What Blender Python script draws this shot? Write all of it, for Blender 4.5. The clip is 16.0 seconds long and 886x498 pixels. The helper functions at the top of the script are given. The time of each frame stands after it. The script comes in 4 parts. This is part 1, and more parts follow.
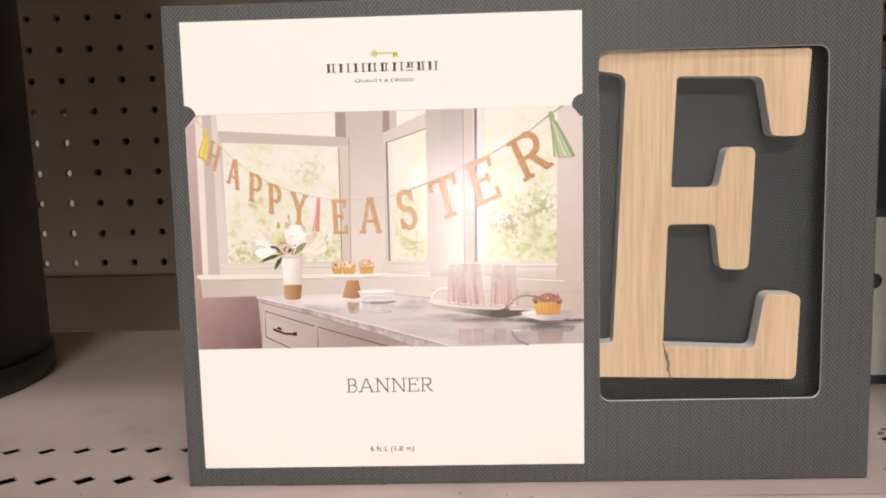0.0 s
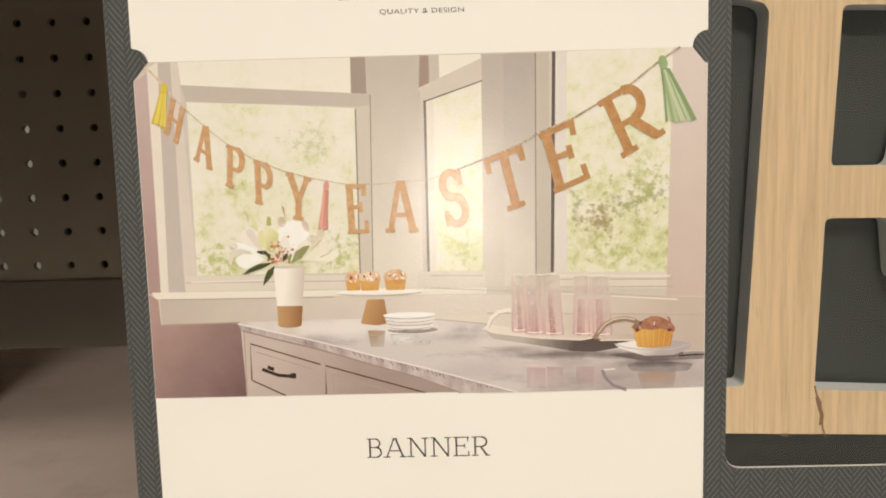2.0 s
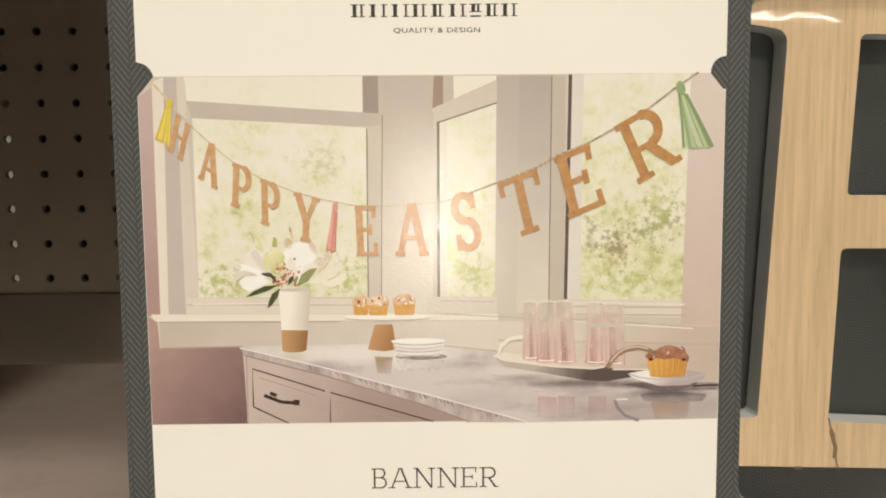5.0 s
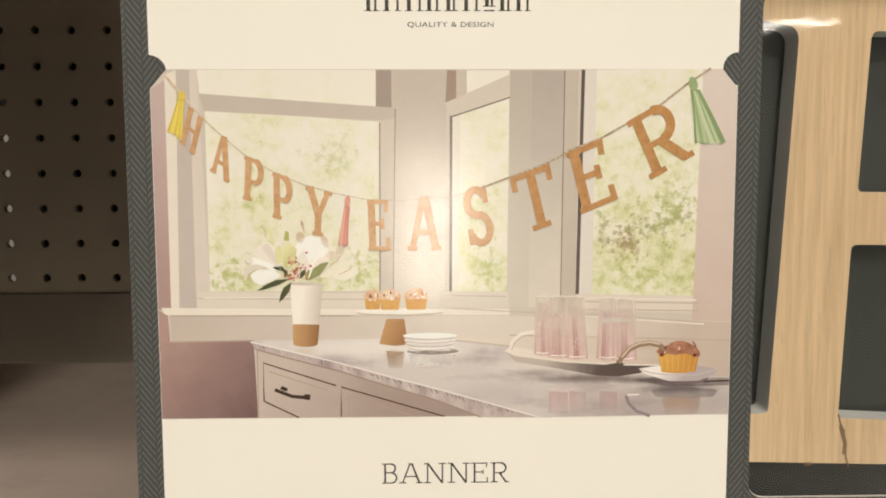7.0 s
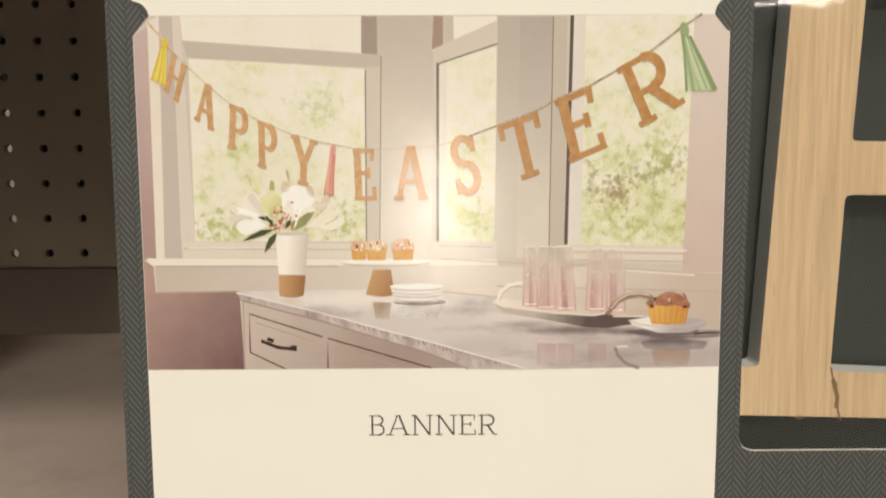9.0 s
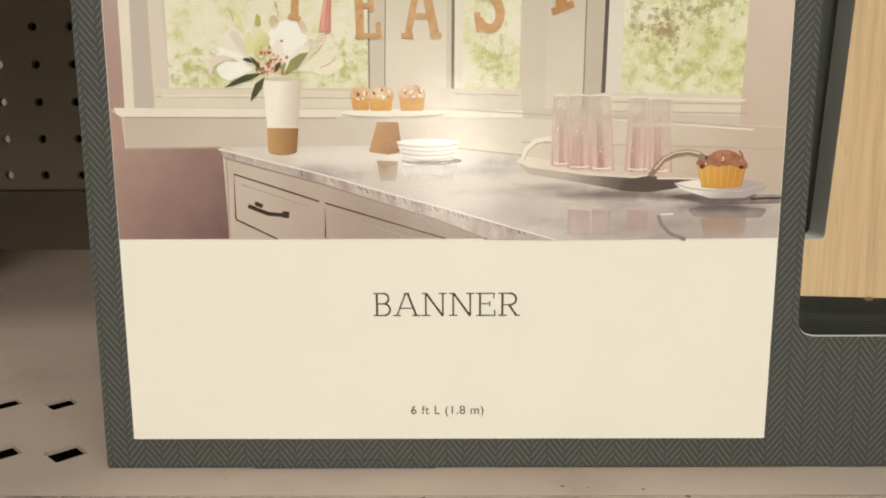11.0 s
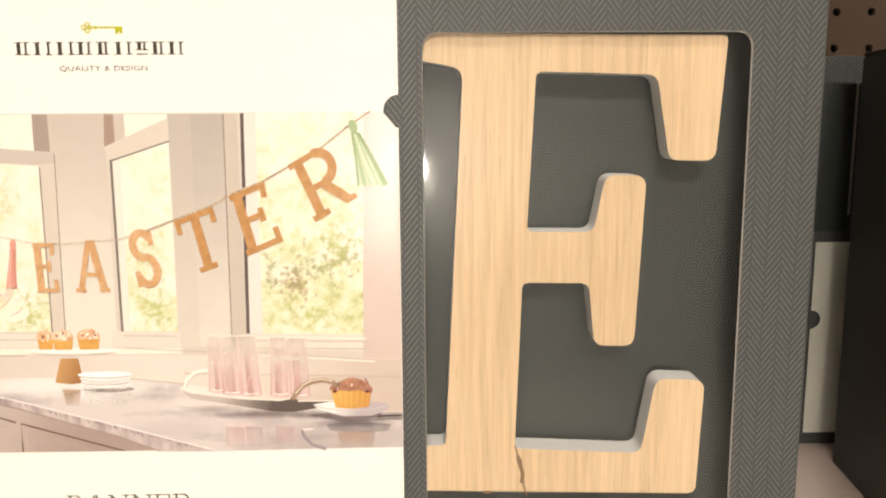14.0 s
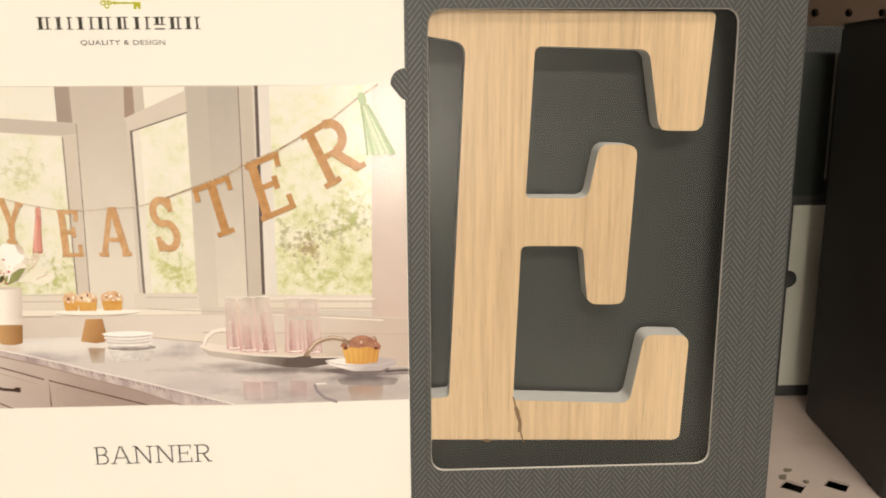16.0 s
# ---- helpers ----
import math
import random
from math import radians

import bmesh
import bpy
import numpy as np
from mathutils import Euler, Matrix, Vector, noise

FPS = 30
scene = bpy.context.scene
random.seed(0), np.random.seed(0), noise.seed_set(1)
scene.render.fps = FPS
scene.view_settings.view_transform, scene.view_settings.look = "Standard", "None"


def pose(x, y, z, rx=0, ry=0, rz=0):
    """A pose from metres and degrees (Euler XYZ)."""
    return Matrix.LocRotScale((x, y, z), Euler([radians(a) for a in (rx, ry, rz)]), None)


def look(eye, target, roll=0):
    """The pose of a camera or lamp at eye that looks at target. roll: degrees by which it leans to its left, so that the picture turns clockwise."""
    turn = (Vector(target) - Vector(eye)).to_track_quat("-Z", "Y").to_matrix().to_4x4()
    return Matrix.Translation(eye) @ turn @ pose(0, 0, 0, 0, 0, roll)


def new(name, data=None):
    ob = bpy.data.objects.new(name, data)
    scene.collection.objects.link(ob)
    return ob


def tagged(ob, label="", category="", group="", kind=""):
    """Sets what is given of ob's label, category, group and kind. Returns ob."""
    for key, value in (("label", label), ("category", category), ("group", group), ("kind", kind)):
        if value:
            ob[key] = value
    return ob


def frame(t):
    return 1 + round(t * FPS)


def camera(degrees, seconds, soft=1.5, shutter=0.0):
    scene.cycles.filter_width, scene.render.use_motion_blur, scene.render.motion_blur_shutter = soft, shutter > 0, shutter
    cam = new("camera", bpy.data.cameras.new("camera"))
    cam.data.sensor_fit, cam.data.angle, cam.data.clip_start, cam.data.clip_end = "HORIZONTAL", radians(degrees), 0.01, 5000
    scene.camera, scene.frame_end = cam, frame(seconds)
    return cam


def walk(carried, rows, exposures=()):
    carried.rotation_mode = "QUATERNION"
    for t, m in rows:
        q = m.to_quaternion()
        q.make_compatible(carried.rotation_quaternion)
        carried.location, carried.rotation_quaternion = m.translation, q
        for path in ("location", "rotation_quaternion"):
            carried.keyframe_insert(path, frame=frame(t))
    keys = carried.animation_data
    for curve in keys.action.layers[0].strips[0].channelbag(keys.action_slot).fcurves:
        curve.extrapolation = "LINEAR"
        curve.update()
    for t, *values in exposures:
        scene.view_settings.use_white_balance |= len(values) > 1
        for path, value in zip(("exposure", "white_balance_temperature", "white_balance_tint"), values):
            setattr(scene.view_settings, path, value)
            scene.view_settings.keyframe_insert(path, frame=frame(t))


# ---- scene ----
cam = camera(58.43, 16.0, soft=1.9, shutter=0.3)
# seconds, eye x, y, z, yaw, pitch, roll
ROWS = [
    (0, 0.0921, -0.2476, 0.1035, 1.83, -6.34, -1.43),
    (0.5, 0.0838, -0.2328, 0.1020, 1.70, -6.45, -1.78),
    (1, 0.0803, -0.2030, 0.1056, 1.60, -6.18, -2.07),
    (1.5, 0.0778, -0.1843, 0.1016, 1.34, -6.34, -1.73),
    (2, 0.0738, -0.1733, 0.0975, 1.06, -6.59, -1.54),
    (2.5, 0.0712, -0.1749, 0.1002, 0.92, -6.63, -1.51),
    (3, 0.0701, -0.1735, 0.0994, 0.73, -6.35, -1.12),
    (3.5, 0.0663, -0.1716, 0.0985, 0.39, -6.17, -0.98),
    (4, 0.0672, -0.1703, 0.0990, 0.05, -5.82, -0.81),
    (6.5, 0.0638, -0.1679, 0.0980, -1.00, -5.27, -0.26),
    (7, 0.0627, -0.1687, 0.0969, -1.02, -5.16, -0.22),
    (7.5, 0.0647, -0.1688, 0.0981, -1.07, -5.39, -0.14),
    (8, 0.0625, -0.1697, 0.0983, -1.03, -5.31, 0.24),
    (8.5, 0.0655, -0.1701, 0.0977, -0.81, -5.44, 0.22),
    (9, 0.0671, -0.1677, 0.0893, -0.45, -6.24, -0.28),
    (9.5, 0.0674, -0.1569, 0.0721, -0.24, -7.71, -0.35),
    (9.7, 0.0659, -0.1535, 0.0689, -0.28, -8.29, -0.21),
    (11.8, 0.0665, -0.1462, 0.0690, 0.42, -10.90, -0.26),
    (12, 0.0699, -0.1478, 0.0728, 0.42, -11.16, -0.26),
    (12.5, 0.0817, -0.1534, 0.0804, 0.26, -10.18, -0.20),
    (13, 0.0919, -0.1590, 0.0919, -0.35, -9.61, -0.09),
    (13.5, 0.1165, -0.1643, 0.1028, -0.66, -9.30, -0.31),
    (14, 0.1337, -0.1693, 0.1175, -1.19, -9.22, -0.39),
    (14.5, 0.1367, -0.1658, 0.1234, -1.44, -8.85, -0.33),
    (15, 0.1355, -0.1680, 0.1234, -1.77, -10.21, -0.41),
    (15.5, 0.1334, -0.1703, 0.1196, -2.23, -11.60, -0.42),
    (16, 0.1282, -0.1798, 0.1203, -2.57, -12.04, -0.31),
]
EXPOSURES = [(0.0, -0.46, 6020, 20), (0.5, -0.54, 6020, 18), (1.0, -0.6, 6250, 14), (1.5, -0.64, 6450, 11), (6.5, -0.67, 6450, 9), (9.0, -0.67, 6450, 9), (9.5, -0.66, 6450, 6), (12.0, -0.72, 6450, 5), (12.5, -0.7, 6500, 6), (13.0, -0.64, 6550, 10), (13.5, -0.5, 6650, 13), (14.0, -0.16, 6650, 14), (14.5, -0.08, 6650, 14), (15.0, -0.3, 6700, 14), (15.5, -0.42, 6700, 12), (16.0, -0.47, 6700, 11)]
walk(cam, [(t, look((x, y, z), (x - math.sin(radians(yaw)) * math.cos(radians(pitch)), y + math.cos(radians(yaw)) * math.cos(radians(pitch)), z + math.sin(radians(pitch))), roll)) for t, x, y, z, yaw, pitch, roll in ROWS], EXPOSURES)

# ---- light ----
world = bpy.data.worlds.new("store_air")
world.use_nodes = True
world.node_tree.nodes["Background"].inputs[0].default_value = (1.0, 0.9, 0.8, 1)
world.node_tree.nodes["Background"].inputs[1].default_value = 0.02
scene.world = world


def strip_light(x, y, z, watts, wide, deep, colour):
    data = bpy.data.lights.new("ceiling_light", "AREA")
    data.shape, data.size, data.size_y, data.energy, data.color = "RECTANGLE", wide, deep, watts, colour
    ob = new("ceiling_light", data)
    ob.matrix_world = pose(x, y, z)
    return ob


WARM = (1.0, 0.912, 0.795)
for x, y, watts in ((0.3, -1.0, 34), (0.1, -3.1, 172), (4.4, -9.6, 60)):
    strip_light(x, y, 1.94, watts, 1.2, 0.3, WARM)
# unseen lamp added behind the pegboard to brighten some of its holes
strip_light(0.0, 1.15, 1.94, 60, 1.2, 0.3, WARM)
# added still lamp far behind the camera, in place of the light carried with it
torch = bpy.data.lights.new("camera_light_stand_in", "POINT")
torch.energy, torch.shadow_soft_size, torch.color = 46.0, 0.05, (1.0, 0.95, 0.82)
new("camera_light_stand_in", torch).location = (0.09, -3.0, -0.085)


# ---- materials ----
def srgb(r, g, b):
    """A base colour from an everyday 0-255 colour."""
    out = []
    for v in (r, g, b):
        v /= 255
        out.append(v / 12.92 if v <= 0.04045 else ((v + 0.055) / 1.055) ** 2.4)
    return (*out, 1)


def tone(c):
    """Printing contrast: a little punchier and less rosy than the mixed ink."""
    grey = sum(c) / 3
    return srgb(*[max(0, min(250, k * (112 + ((grey + (v - grey) * 0.86) - 128) * 1.27))) for v, k in zip(c, (0.972, 0.980, 1.003))])


class Nodes:
    def __init__(self, name):
        self.mat = bpy.data.materials.new(name)
        self.mat.use_nodes = True
        self.tree = self.mat.node_tree
        self.bsdf = self.tree.nodes["Principled BSDF"]
        self.coord = self.tree.nodes.new("ShaderNodeTexCoord")

    def add(self, kind, **values):
        node = self.tree.nodes.new(kind)
        for key, value in values.items():
            node.inputs[key.replace("_", " ")].default_value = value
        return node

    def link(self, a, b):
        self.tree.links.new(a, b)

    def math(self, op, a, b=None, c=None):
        node = self.tree.nodes.new("ShaderNodeMath")
        node.operation = op
        for n, v in enumerate((a, b, c)):
            if v is None:
                continue
            if isinstance(v, (int, float)):
                node.inputs[n].default_value = v
            else:
                self.link(v, node.inputs[n])
        return node.outputs[0]

    def noise(self, scale, detail=4.0, rough=0.55, stretch=None):
        node = self.add("ShaderNodeTexNoise", Scale=scale, Detail=detail, Roughness=rough)
        if stretch:
            m = self.add("ShaderNodeMapping", Scale=stretch)
            self.link(self.coord.outputs["Object"], m.inputs["Vector"])
            self.link(m.outputs[0], node.inputs["Vector"])
        else:
            self.link(self.coord.outputs["Object"], node.inputs["Vector"])
        return node.outputs[0]

    def mix(self, fac, a, b):
        node = self.tree.nodes.new("ShaderNodeMix")
        node.data_type = "RGBA"
        for socket, v in ((node.inputs[0], fac), (node.inputs[6], a), (node.inputs[7], b)):
            if isinstance(v, (int, float, tuple)):
                socket.default_value = v
            else:
                self.link(v, socket)
        return node.outputs[2]

    def ramp(self, fac, stops):
        node = self.tree.nodes.new("ShaderNodeValToRGB")
        while len(node.color_ramp.elements) < len(stops):
            node.color_ramp.elements.new(0.5)
        for e, (p, c) in zip(node.color_ramp.elements, stops):
            e.position, e.color = p, c
        self.link(fac, node.inputs[0])
        return node.outputs[0]

    def bump(self, height, strength, distance):
        node = self.add("ShaderNodeBump", Strength=strength, Distance=distance)
        self.link(height, node.inputs["Height"])
        self.link(node.outputs[0], self.bsdf.inputs["Normal"])
        self.link(node.outputs[0], self.bsdf.inputs["Coat Normal"])
        return node.outputs[0]

    def set(self, **values):
        for key, value in values.items():
            socket = self.bsdf.inputs[key.replace("_", " ")]
            if isinstance(value, (int, float, tuple)):
                socket.default_value = value
            else:
                self.link(value, socket)
        return self


def plain(name, colour, roughness=0.5, metallic=0.0, vary=0.06, grain=400, bump=0.0):
    n = Nodes(name)
    dark = tuple(v * (1 - vary) for v in colour[:3]) + (1,)
    light = tuple(min(1, v * (1 + vary)) for v in colour[:3]) + (1,)
    big = n.noise(grain / 14, 3)
    fine = n.noise(grain, 5)
    n.set(Base_Color=n.mix(n.math("ADD", n.math("MULTIPLY", big, 0.6), n.math("MULTIPLY", fine, 0.4)), dark, light), Roughness=roughness, Metallic=metallic)
    if bump:
        n.bump(fine, bump, 0.0004)
    return n.mat


def linen(n, strength=0.19):
    """Fine woven emboss of coated label stock."""
    a = n.noise(2100, 0, 0.5, (0.4, 1, 1.7))
    b = n.noise(2100, 0, 0.5, (1.7, 1, 0.5))
    n.bump(n.math("ADD", a, n.math("MULTIPLY", b, 0.6)), strength, 0.00012)


GLOSS = dict(Roughness=0.42, Coat_Weight=0.72, Coat_Roughness=0.115, Specular_IOR_Level=0.2)
PRINTS = {}


def ink(r, g, b, vary=0.05, other=None, grain=260, stretch=None):
    """Ink printed on glossy coated card; a second colour makes it mottled."""
    key = (r, g, b, vary, other, grain, stretch)
    if key not in PRINTS:
        n = Nodes("printed_ink")
        base = tone((r, g, b))
        if other:
            fac = n.math("SMOOTH_MIN", n.math("MAXIMUM", n.math("MULTIPLY_ADD", n.noise(grain, 5, 0.6, stretch), 2.6, -0.8), 0.0), 1.0, 0.1)
            colour = n.mix(fac, base, tone(other))
        else:
            colour = n.mix(n.noise(grain, 4, 0.6, stretch), tuple(v * (1 - vary) for v in base[:3]) + (1,), tuple(min(1, v * (1 + vary)) for v in base[:3]) + (1,))
        n.set(Base_Color=colour, **GLOSS)
        linen(n)
        PRINTS[key] = n.mat
    return PRINTS[key]


def fade(c0, c1, x0, z0, x1, z1, grain=110):
    """Ink that runs from one colour at (x0, z0) to another at (x1, z1), in millimetres."""
    n = Nodes("printed_fade")
    sep = n.tree.nodes.new("ShaderNodeSeparateXYZ")
    n.link(n.coord.outputs["Object"], sep.inputs[0])
    dx, dz = (x1 - x0) / 1000, (z1 - z0) / 1000
    d2 = dx * dx + dz * dz
    t = n.math("ADD", n.math("MULTIPLY", n.math("SUBTRACT", sep.outputs[0], x0 / 1000), dx / d2), n.math("MULTIPLY", n.math("SUBTRACT", sep.outputs[2], z0 / 1000), dz / d2))
    t = n.math("ADD", t, n.math("MULTIPLY_ADD", n.noise(grain, 4, 0.6), 0.5, -0.25))
    n.set(Base_Color=n.ramp(t, [(0.0, tone(c0)), (1.0, tone(c1))]), **GLOSS)
    linen(n)
    return n.mat


def blended(base, other, grain, stretch, blobs):
    """Mottled ink with soft-edged patches (x, z, half width, half height, colour, strength), in millimetres."""
    n = Nodes("printed_marble")
    colour = n.ramp(n.noise(grain, 5, 0.6, stretch), [(0.36, tone(other)), (0.5, tone(base)), (0.75, tone(base))])
    sep = n.tree.nodes.new("ShaderNodeSeparateXYZ")
    n.link(n.coord.outputs["Object"], sep.inputs[0])
    wobble = n.math("MULTIPLY_ADD", n.noise(260, 3, 0.6), 0.9, -0.45)
    for x, z, rx, rz, c, strength in blobs:
        u = n.math("DIVIDE", n.math("SUBTRACT", sep.outputs[0], x / 1000), rx / 1000)
        v = n.math("DIVIDE", n.math("SUBTRACT", sep.outputs[2], z / 1000), rz / 1000)
        d = n.math("SQRT", n.math("ADD", n.math("MULTIPLY", u, u), n.math("MULTIPLY", v, v)))
        m = n.math("MINIMUM", n.math("MAXIMUM", n.math("SUBTRACT", 1.35, n.math("ADD", d, wobble)), 0.0), 1.0)
        colour = n.mix(n.math("MULTIPLY", m, strength), colour, tone(c))
    n.set(Base_Color=colour, **GLOSS)
    linen(n)
    return n.mat


def sheer(c0, c1, z0, z1, a0, a1, grain=200):
    """Thin ink whose colour and cover run from height z0 to z1, in millimetres."""
    n = Nodes("printed_sheer_ink")
    sep = n.tree.nodes.new("ShaderNodeSeparateXYZ")
    n.link(n.coord.outputs["Object"], sep.inputs[0])
    t = n.math("DIVIDE", n.math("SUBTRACT", sep.outputs[2], z0 / 1000), (z1 - z0) / 1000)
    mottle = n.noise(grain, 4, 0.65, (1.6, 1, 0.5))
    t = n.math("MINIMUM", n.math("MAXIMUM", n.math("ADD", t, n.math("MULTIPLY_ADD", mottle, 0.9, -0.45)), 0.0), 1.0)
    n.set(Base_Color=n.mix(t, tone(c0), tone(c1)), Alpha=n.math("MULTIPLY_ADD", t, a1 - a0, a0), **GLOSS)
    linen(n)
    return n.mat


def foliage(bright, clumps=()):
    """Blurred sunlit garden, printed, with clumps of leaves (x, z, half width, half height, colour, strength) in millimetres."""
    n = Nodes("printed_garden")
    f = n.noise(95, 3, 0.6)
    g = n.noise(420, 6, 0.72)
    v = n.math("ADD", n.math("MULTIPLY", f, 0.5), n.math("MULTIPLY", g, 0.5))
    sep = n.tree.nodes.new("ShaderNodeSeparateXYZ")
    n.link(n.coord.outputs["Object"], sep.inputs[0])
    low = n.math("MULTIPLY", n.math("SUBTRACT", 0.098, sep.outputs[2]), 2.2)
    v = n.math("ADD", n.math("ADD", v, low), -bright)
    colour = n.ramp(v, [(0.36, srgb(241, 236, 224)), (0.47, srgb(235, 232, 208)), (0.55, srgb(216, 217, 168)), (0.63, srgb(190, 191, 130)), (0.74, srgb(150, 146, 92))])
    speck = n.noise(620, 4, 0.7)
    for x, z, rx, rz, c, strength in clumps:
        u = n.math("DIVIDE", n.math("SUBTRACT", sep.outputs[0], x / 1000), rx / 1000)
        w = n.math("DIVIDE", n.math("SUBTRACT", sep.outputs[2], z / 1000), rz / 1000)
        d = n.math("SQRT", n.math("ADD", n.math("MULTIPLY", u, u), n.math("MULTIPLY", w, w)))
        m = n.math("MULTIPLY_ADD", speck, 6.0, -2.2)
        m = n.math("MINIMUM", n.math("MAXIMUM", n.math("SUBTRACT", m, d), 0.0), 1.0)
        colour = n.mix(n.math("MULTIPLY", m, strength), colour, srgb(*c))
    n.set(Base_Color=colour, **GLOSS)
    linen(n)
    return n.mat


def herringbone():
    n = Nodes("charcoal_herringbone_card")
    sep = n.tree.nodes.new("ShaderNodeSeparateXYZ")
    n.link(n.coord.outputs["Object"], sep.inputs[0])
    half, step = 0.0033, 0.00158
    p = n.math("PINGPONG", sep.outputs[0], half)
    col = n.math("MODULO", n.math("FLOOR", n.math("DIVIDE", n.math("ADD", sep.outputs[0], 1.0), half)), 2.0)
    v = n.math("DIVIDE", n.math("ADD", sep.outputs[2], n.math("MULTIPLY", p, 1.3)), step)
    v = n.math("FRACT", n.math("ADD", n.math("ADD", v, n.math("MULTIPLY", col, 0.5)), 50.0))
    line = n.math("LESS_THAN", n.math("ABSOLUTE", n.math("SUBTRACT", v, 0.5)), 0.12)
    inside = n.math("LESS_THAN", n.math("ABSOLUTE", n.math("SUBTRACT", p, half / 2)), half * 0.46)
    worn = n.math("GREATER_THAN", n.noise(1500, 2), 0.31)
    mask = n.math("MULTIPLY", n.math("MULTIPLY", line, inside), worn)
    base = n.mix(n.noise(600, 5), (0.042, 0.045, 0.045, 1), (0.062, 0.065, 0.064, 1))
    n.set(Base_Color=n.mix(mask, base, (0.135, 0.138, 0.130, 1)), Roughness=n.math("MULTIPLY_ADD", mask, -0.14, 0.46))
    n.bump(n.math("ADD", mask, n.math("MULTIPLY", n.noise(2500, 2), 0.6)), 0.25, 0.00006)
    return n.mat


def wood(name, light, dark, scale=1.0):
    n = Nodes(name)
    streak = n.noise(620 * scale, 7, 0.7, (1.0, 1.0, 0.035))
    band = n.noise(34 * scale, 3, 0.5, (1.0, 1.0, 0.12))
    pore = n.noise(1700 * scale, 2, 0.5, (1.0, 1.0, 0.04))
    v = n.math("ADD", n.math("MULTIPLY", streak, 0.72), n.math("MULTIPLY", band, 0.28))
    colour = n.ramp(v, [(0.36, dark), (0.5, light), (0.64, tuple(min(1, c * 1.14) for c in light[:3]) + (1,))])
    pores = n.math("GREATER_THAN", pore, 0.66)
    n.set(Base_Color=n.mix(n.math("MULTIPLY", pores, 0.3), colour, tuple(c * 0.7 for c in dark[:3]) + (1,)), Roughness=0.55)
    n.bump(streak, 0.25, 0.0002)
    return n.mat


def film():
    n = Nodes("clear_plastic_film")
    out = n.tree.nodes["Material Output"]
    clear = n.tree.nodes.new("ShaderNodeBsdfTransparent")
    clear.inputs[0].default_value = (0.95, 0.96, 0.955, 1)
    gloss = n.add("ShaderNodeBsdfGlossy", Roughness=0.035)
    fres = n.add("ShaderNodeFresnel", IOR=1.55)
    waves = n.noise(60, 2)
    b = n.add("ShaderNodeBump", Strength=0.22, Distance=0.0005)
    n.link(waves, b.inputs["Height"])
    n.link(b.outputs[0], gloss.inputs["Normal"])
    both = n.tree.nodes.new("ShaderNodeMixShader")
    n.link(n.math("MULTIPLY", fres.outputs[0], 1.0), both.inputs[0])
    n.link(clear.outputs[0], both.inputs[1])
    haze = n.add("ShaderNodeBsdfGlossy", Roughness=0.24)
    sheen = n.add("ShaderNodeMixShader", Fac=0.25)
    n.link(gloss.outputs[0], sheen.inputs[1])
    n.link(haze.outputs[0], sheen.inputs[2])
    n.link(sheen.outputs[0], both.inputs[2])
    n.link(both.outputs[0], out.inputs[0])
    return n.mat


def enamel():
    """White powder-coated shelf steel with faint dirt."""
    n = Nodes("white_enamel")
    dirt = n.noise(26, 6, 0.65)
    fine = n.noise(1400, 3)
    n.set(Base_Color=n.ramp(dirt, [(0.28, (0.37, 0.30, 0.255, 1)), (0.45, (0.48, 0.40, 0.35, 1)), (0.75, (0.54, 0.455, 0.40, 1))]), Roughness=0.34)
    n.bump(fine, 0.12, 0.0001)
    return n.mat


def label_stock():
    n = Nodes("cream_label_card")
    n.set(Base_Color=n.mix(n.noise(40, 4), (0.90, 0.868, 0.80, 1), (0.93, 0.90, 0.832, 1)), Roughness=0.42, Specular_IOR_Level=0.3)
    linen(n, 0.06)
    return n.mat


CHARCOAL = herringbone()
STOCK = label_stock()
ENAMEL = enamel()
FILM = film()
EFACE = wood("pale_wood_veneer", (0.71, 0.516, 0.312, 1), (0.575, 0.40, 0.23, 1), 1.25)
ESIDE = plain("whitewashed_wood_edge", (0.62, 0.62, 0.60, 1), 0.7, bump=0.3)
INNER = plain("black_card_backing", (0.030, 0.036, 0.032, 1), 0.5, vary=0.012, grain=60)
RAW = plain("raw_card_edge", (0.46, 0.44, 0.40, 1), 0.8)
BOARD = plain("tan_pegboard_paint", (0.30, 0.252, 0.196, 1), 0.6, grain=120, bump=0.1)
SHADOW_STRIP = plain("shadow_strip_tone", (0.145, 0.115, 0.088, 1), 0.5, grain=120)
BLACK = plain("black_coated_tin", (0.009, 0.009, 0.009, 1), 0.42)
BLACKCARD = plain("black_carton_card", (0.025, 0.024, 0.022, 1), 0.5)
PALE = plain("pale_label", (0.74, 0.75, 0.66, 1), 0.5)
BROWN = plain("brown_pegboard_tone", (0.20, 0.135, 0.095, 1), 0.6, grain=120, bump=0.1)
WALL = plain("store_wall_paint", (0.55, 0.53, 0.50, 1), 0.8, grain=20)
TILE = plain("store_floor_vinyl", (0.45, 0.43, 0.40, 1), 0.35, grain=12)
# Near-black fill: shade below the slots and behind the board put into its colour.
DIM = plain("near_black_fill", (0.03, 0.026, 0.022, 1), 0.8)


# ---- shape helpers (millimetres in, metres out) ----
def link_mesh(name, me, parent=None, label=""):
    ob = new(name, me)
    ob.parent = parent
    if label:
        ob["label"] = label
    return ob


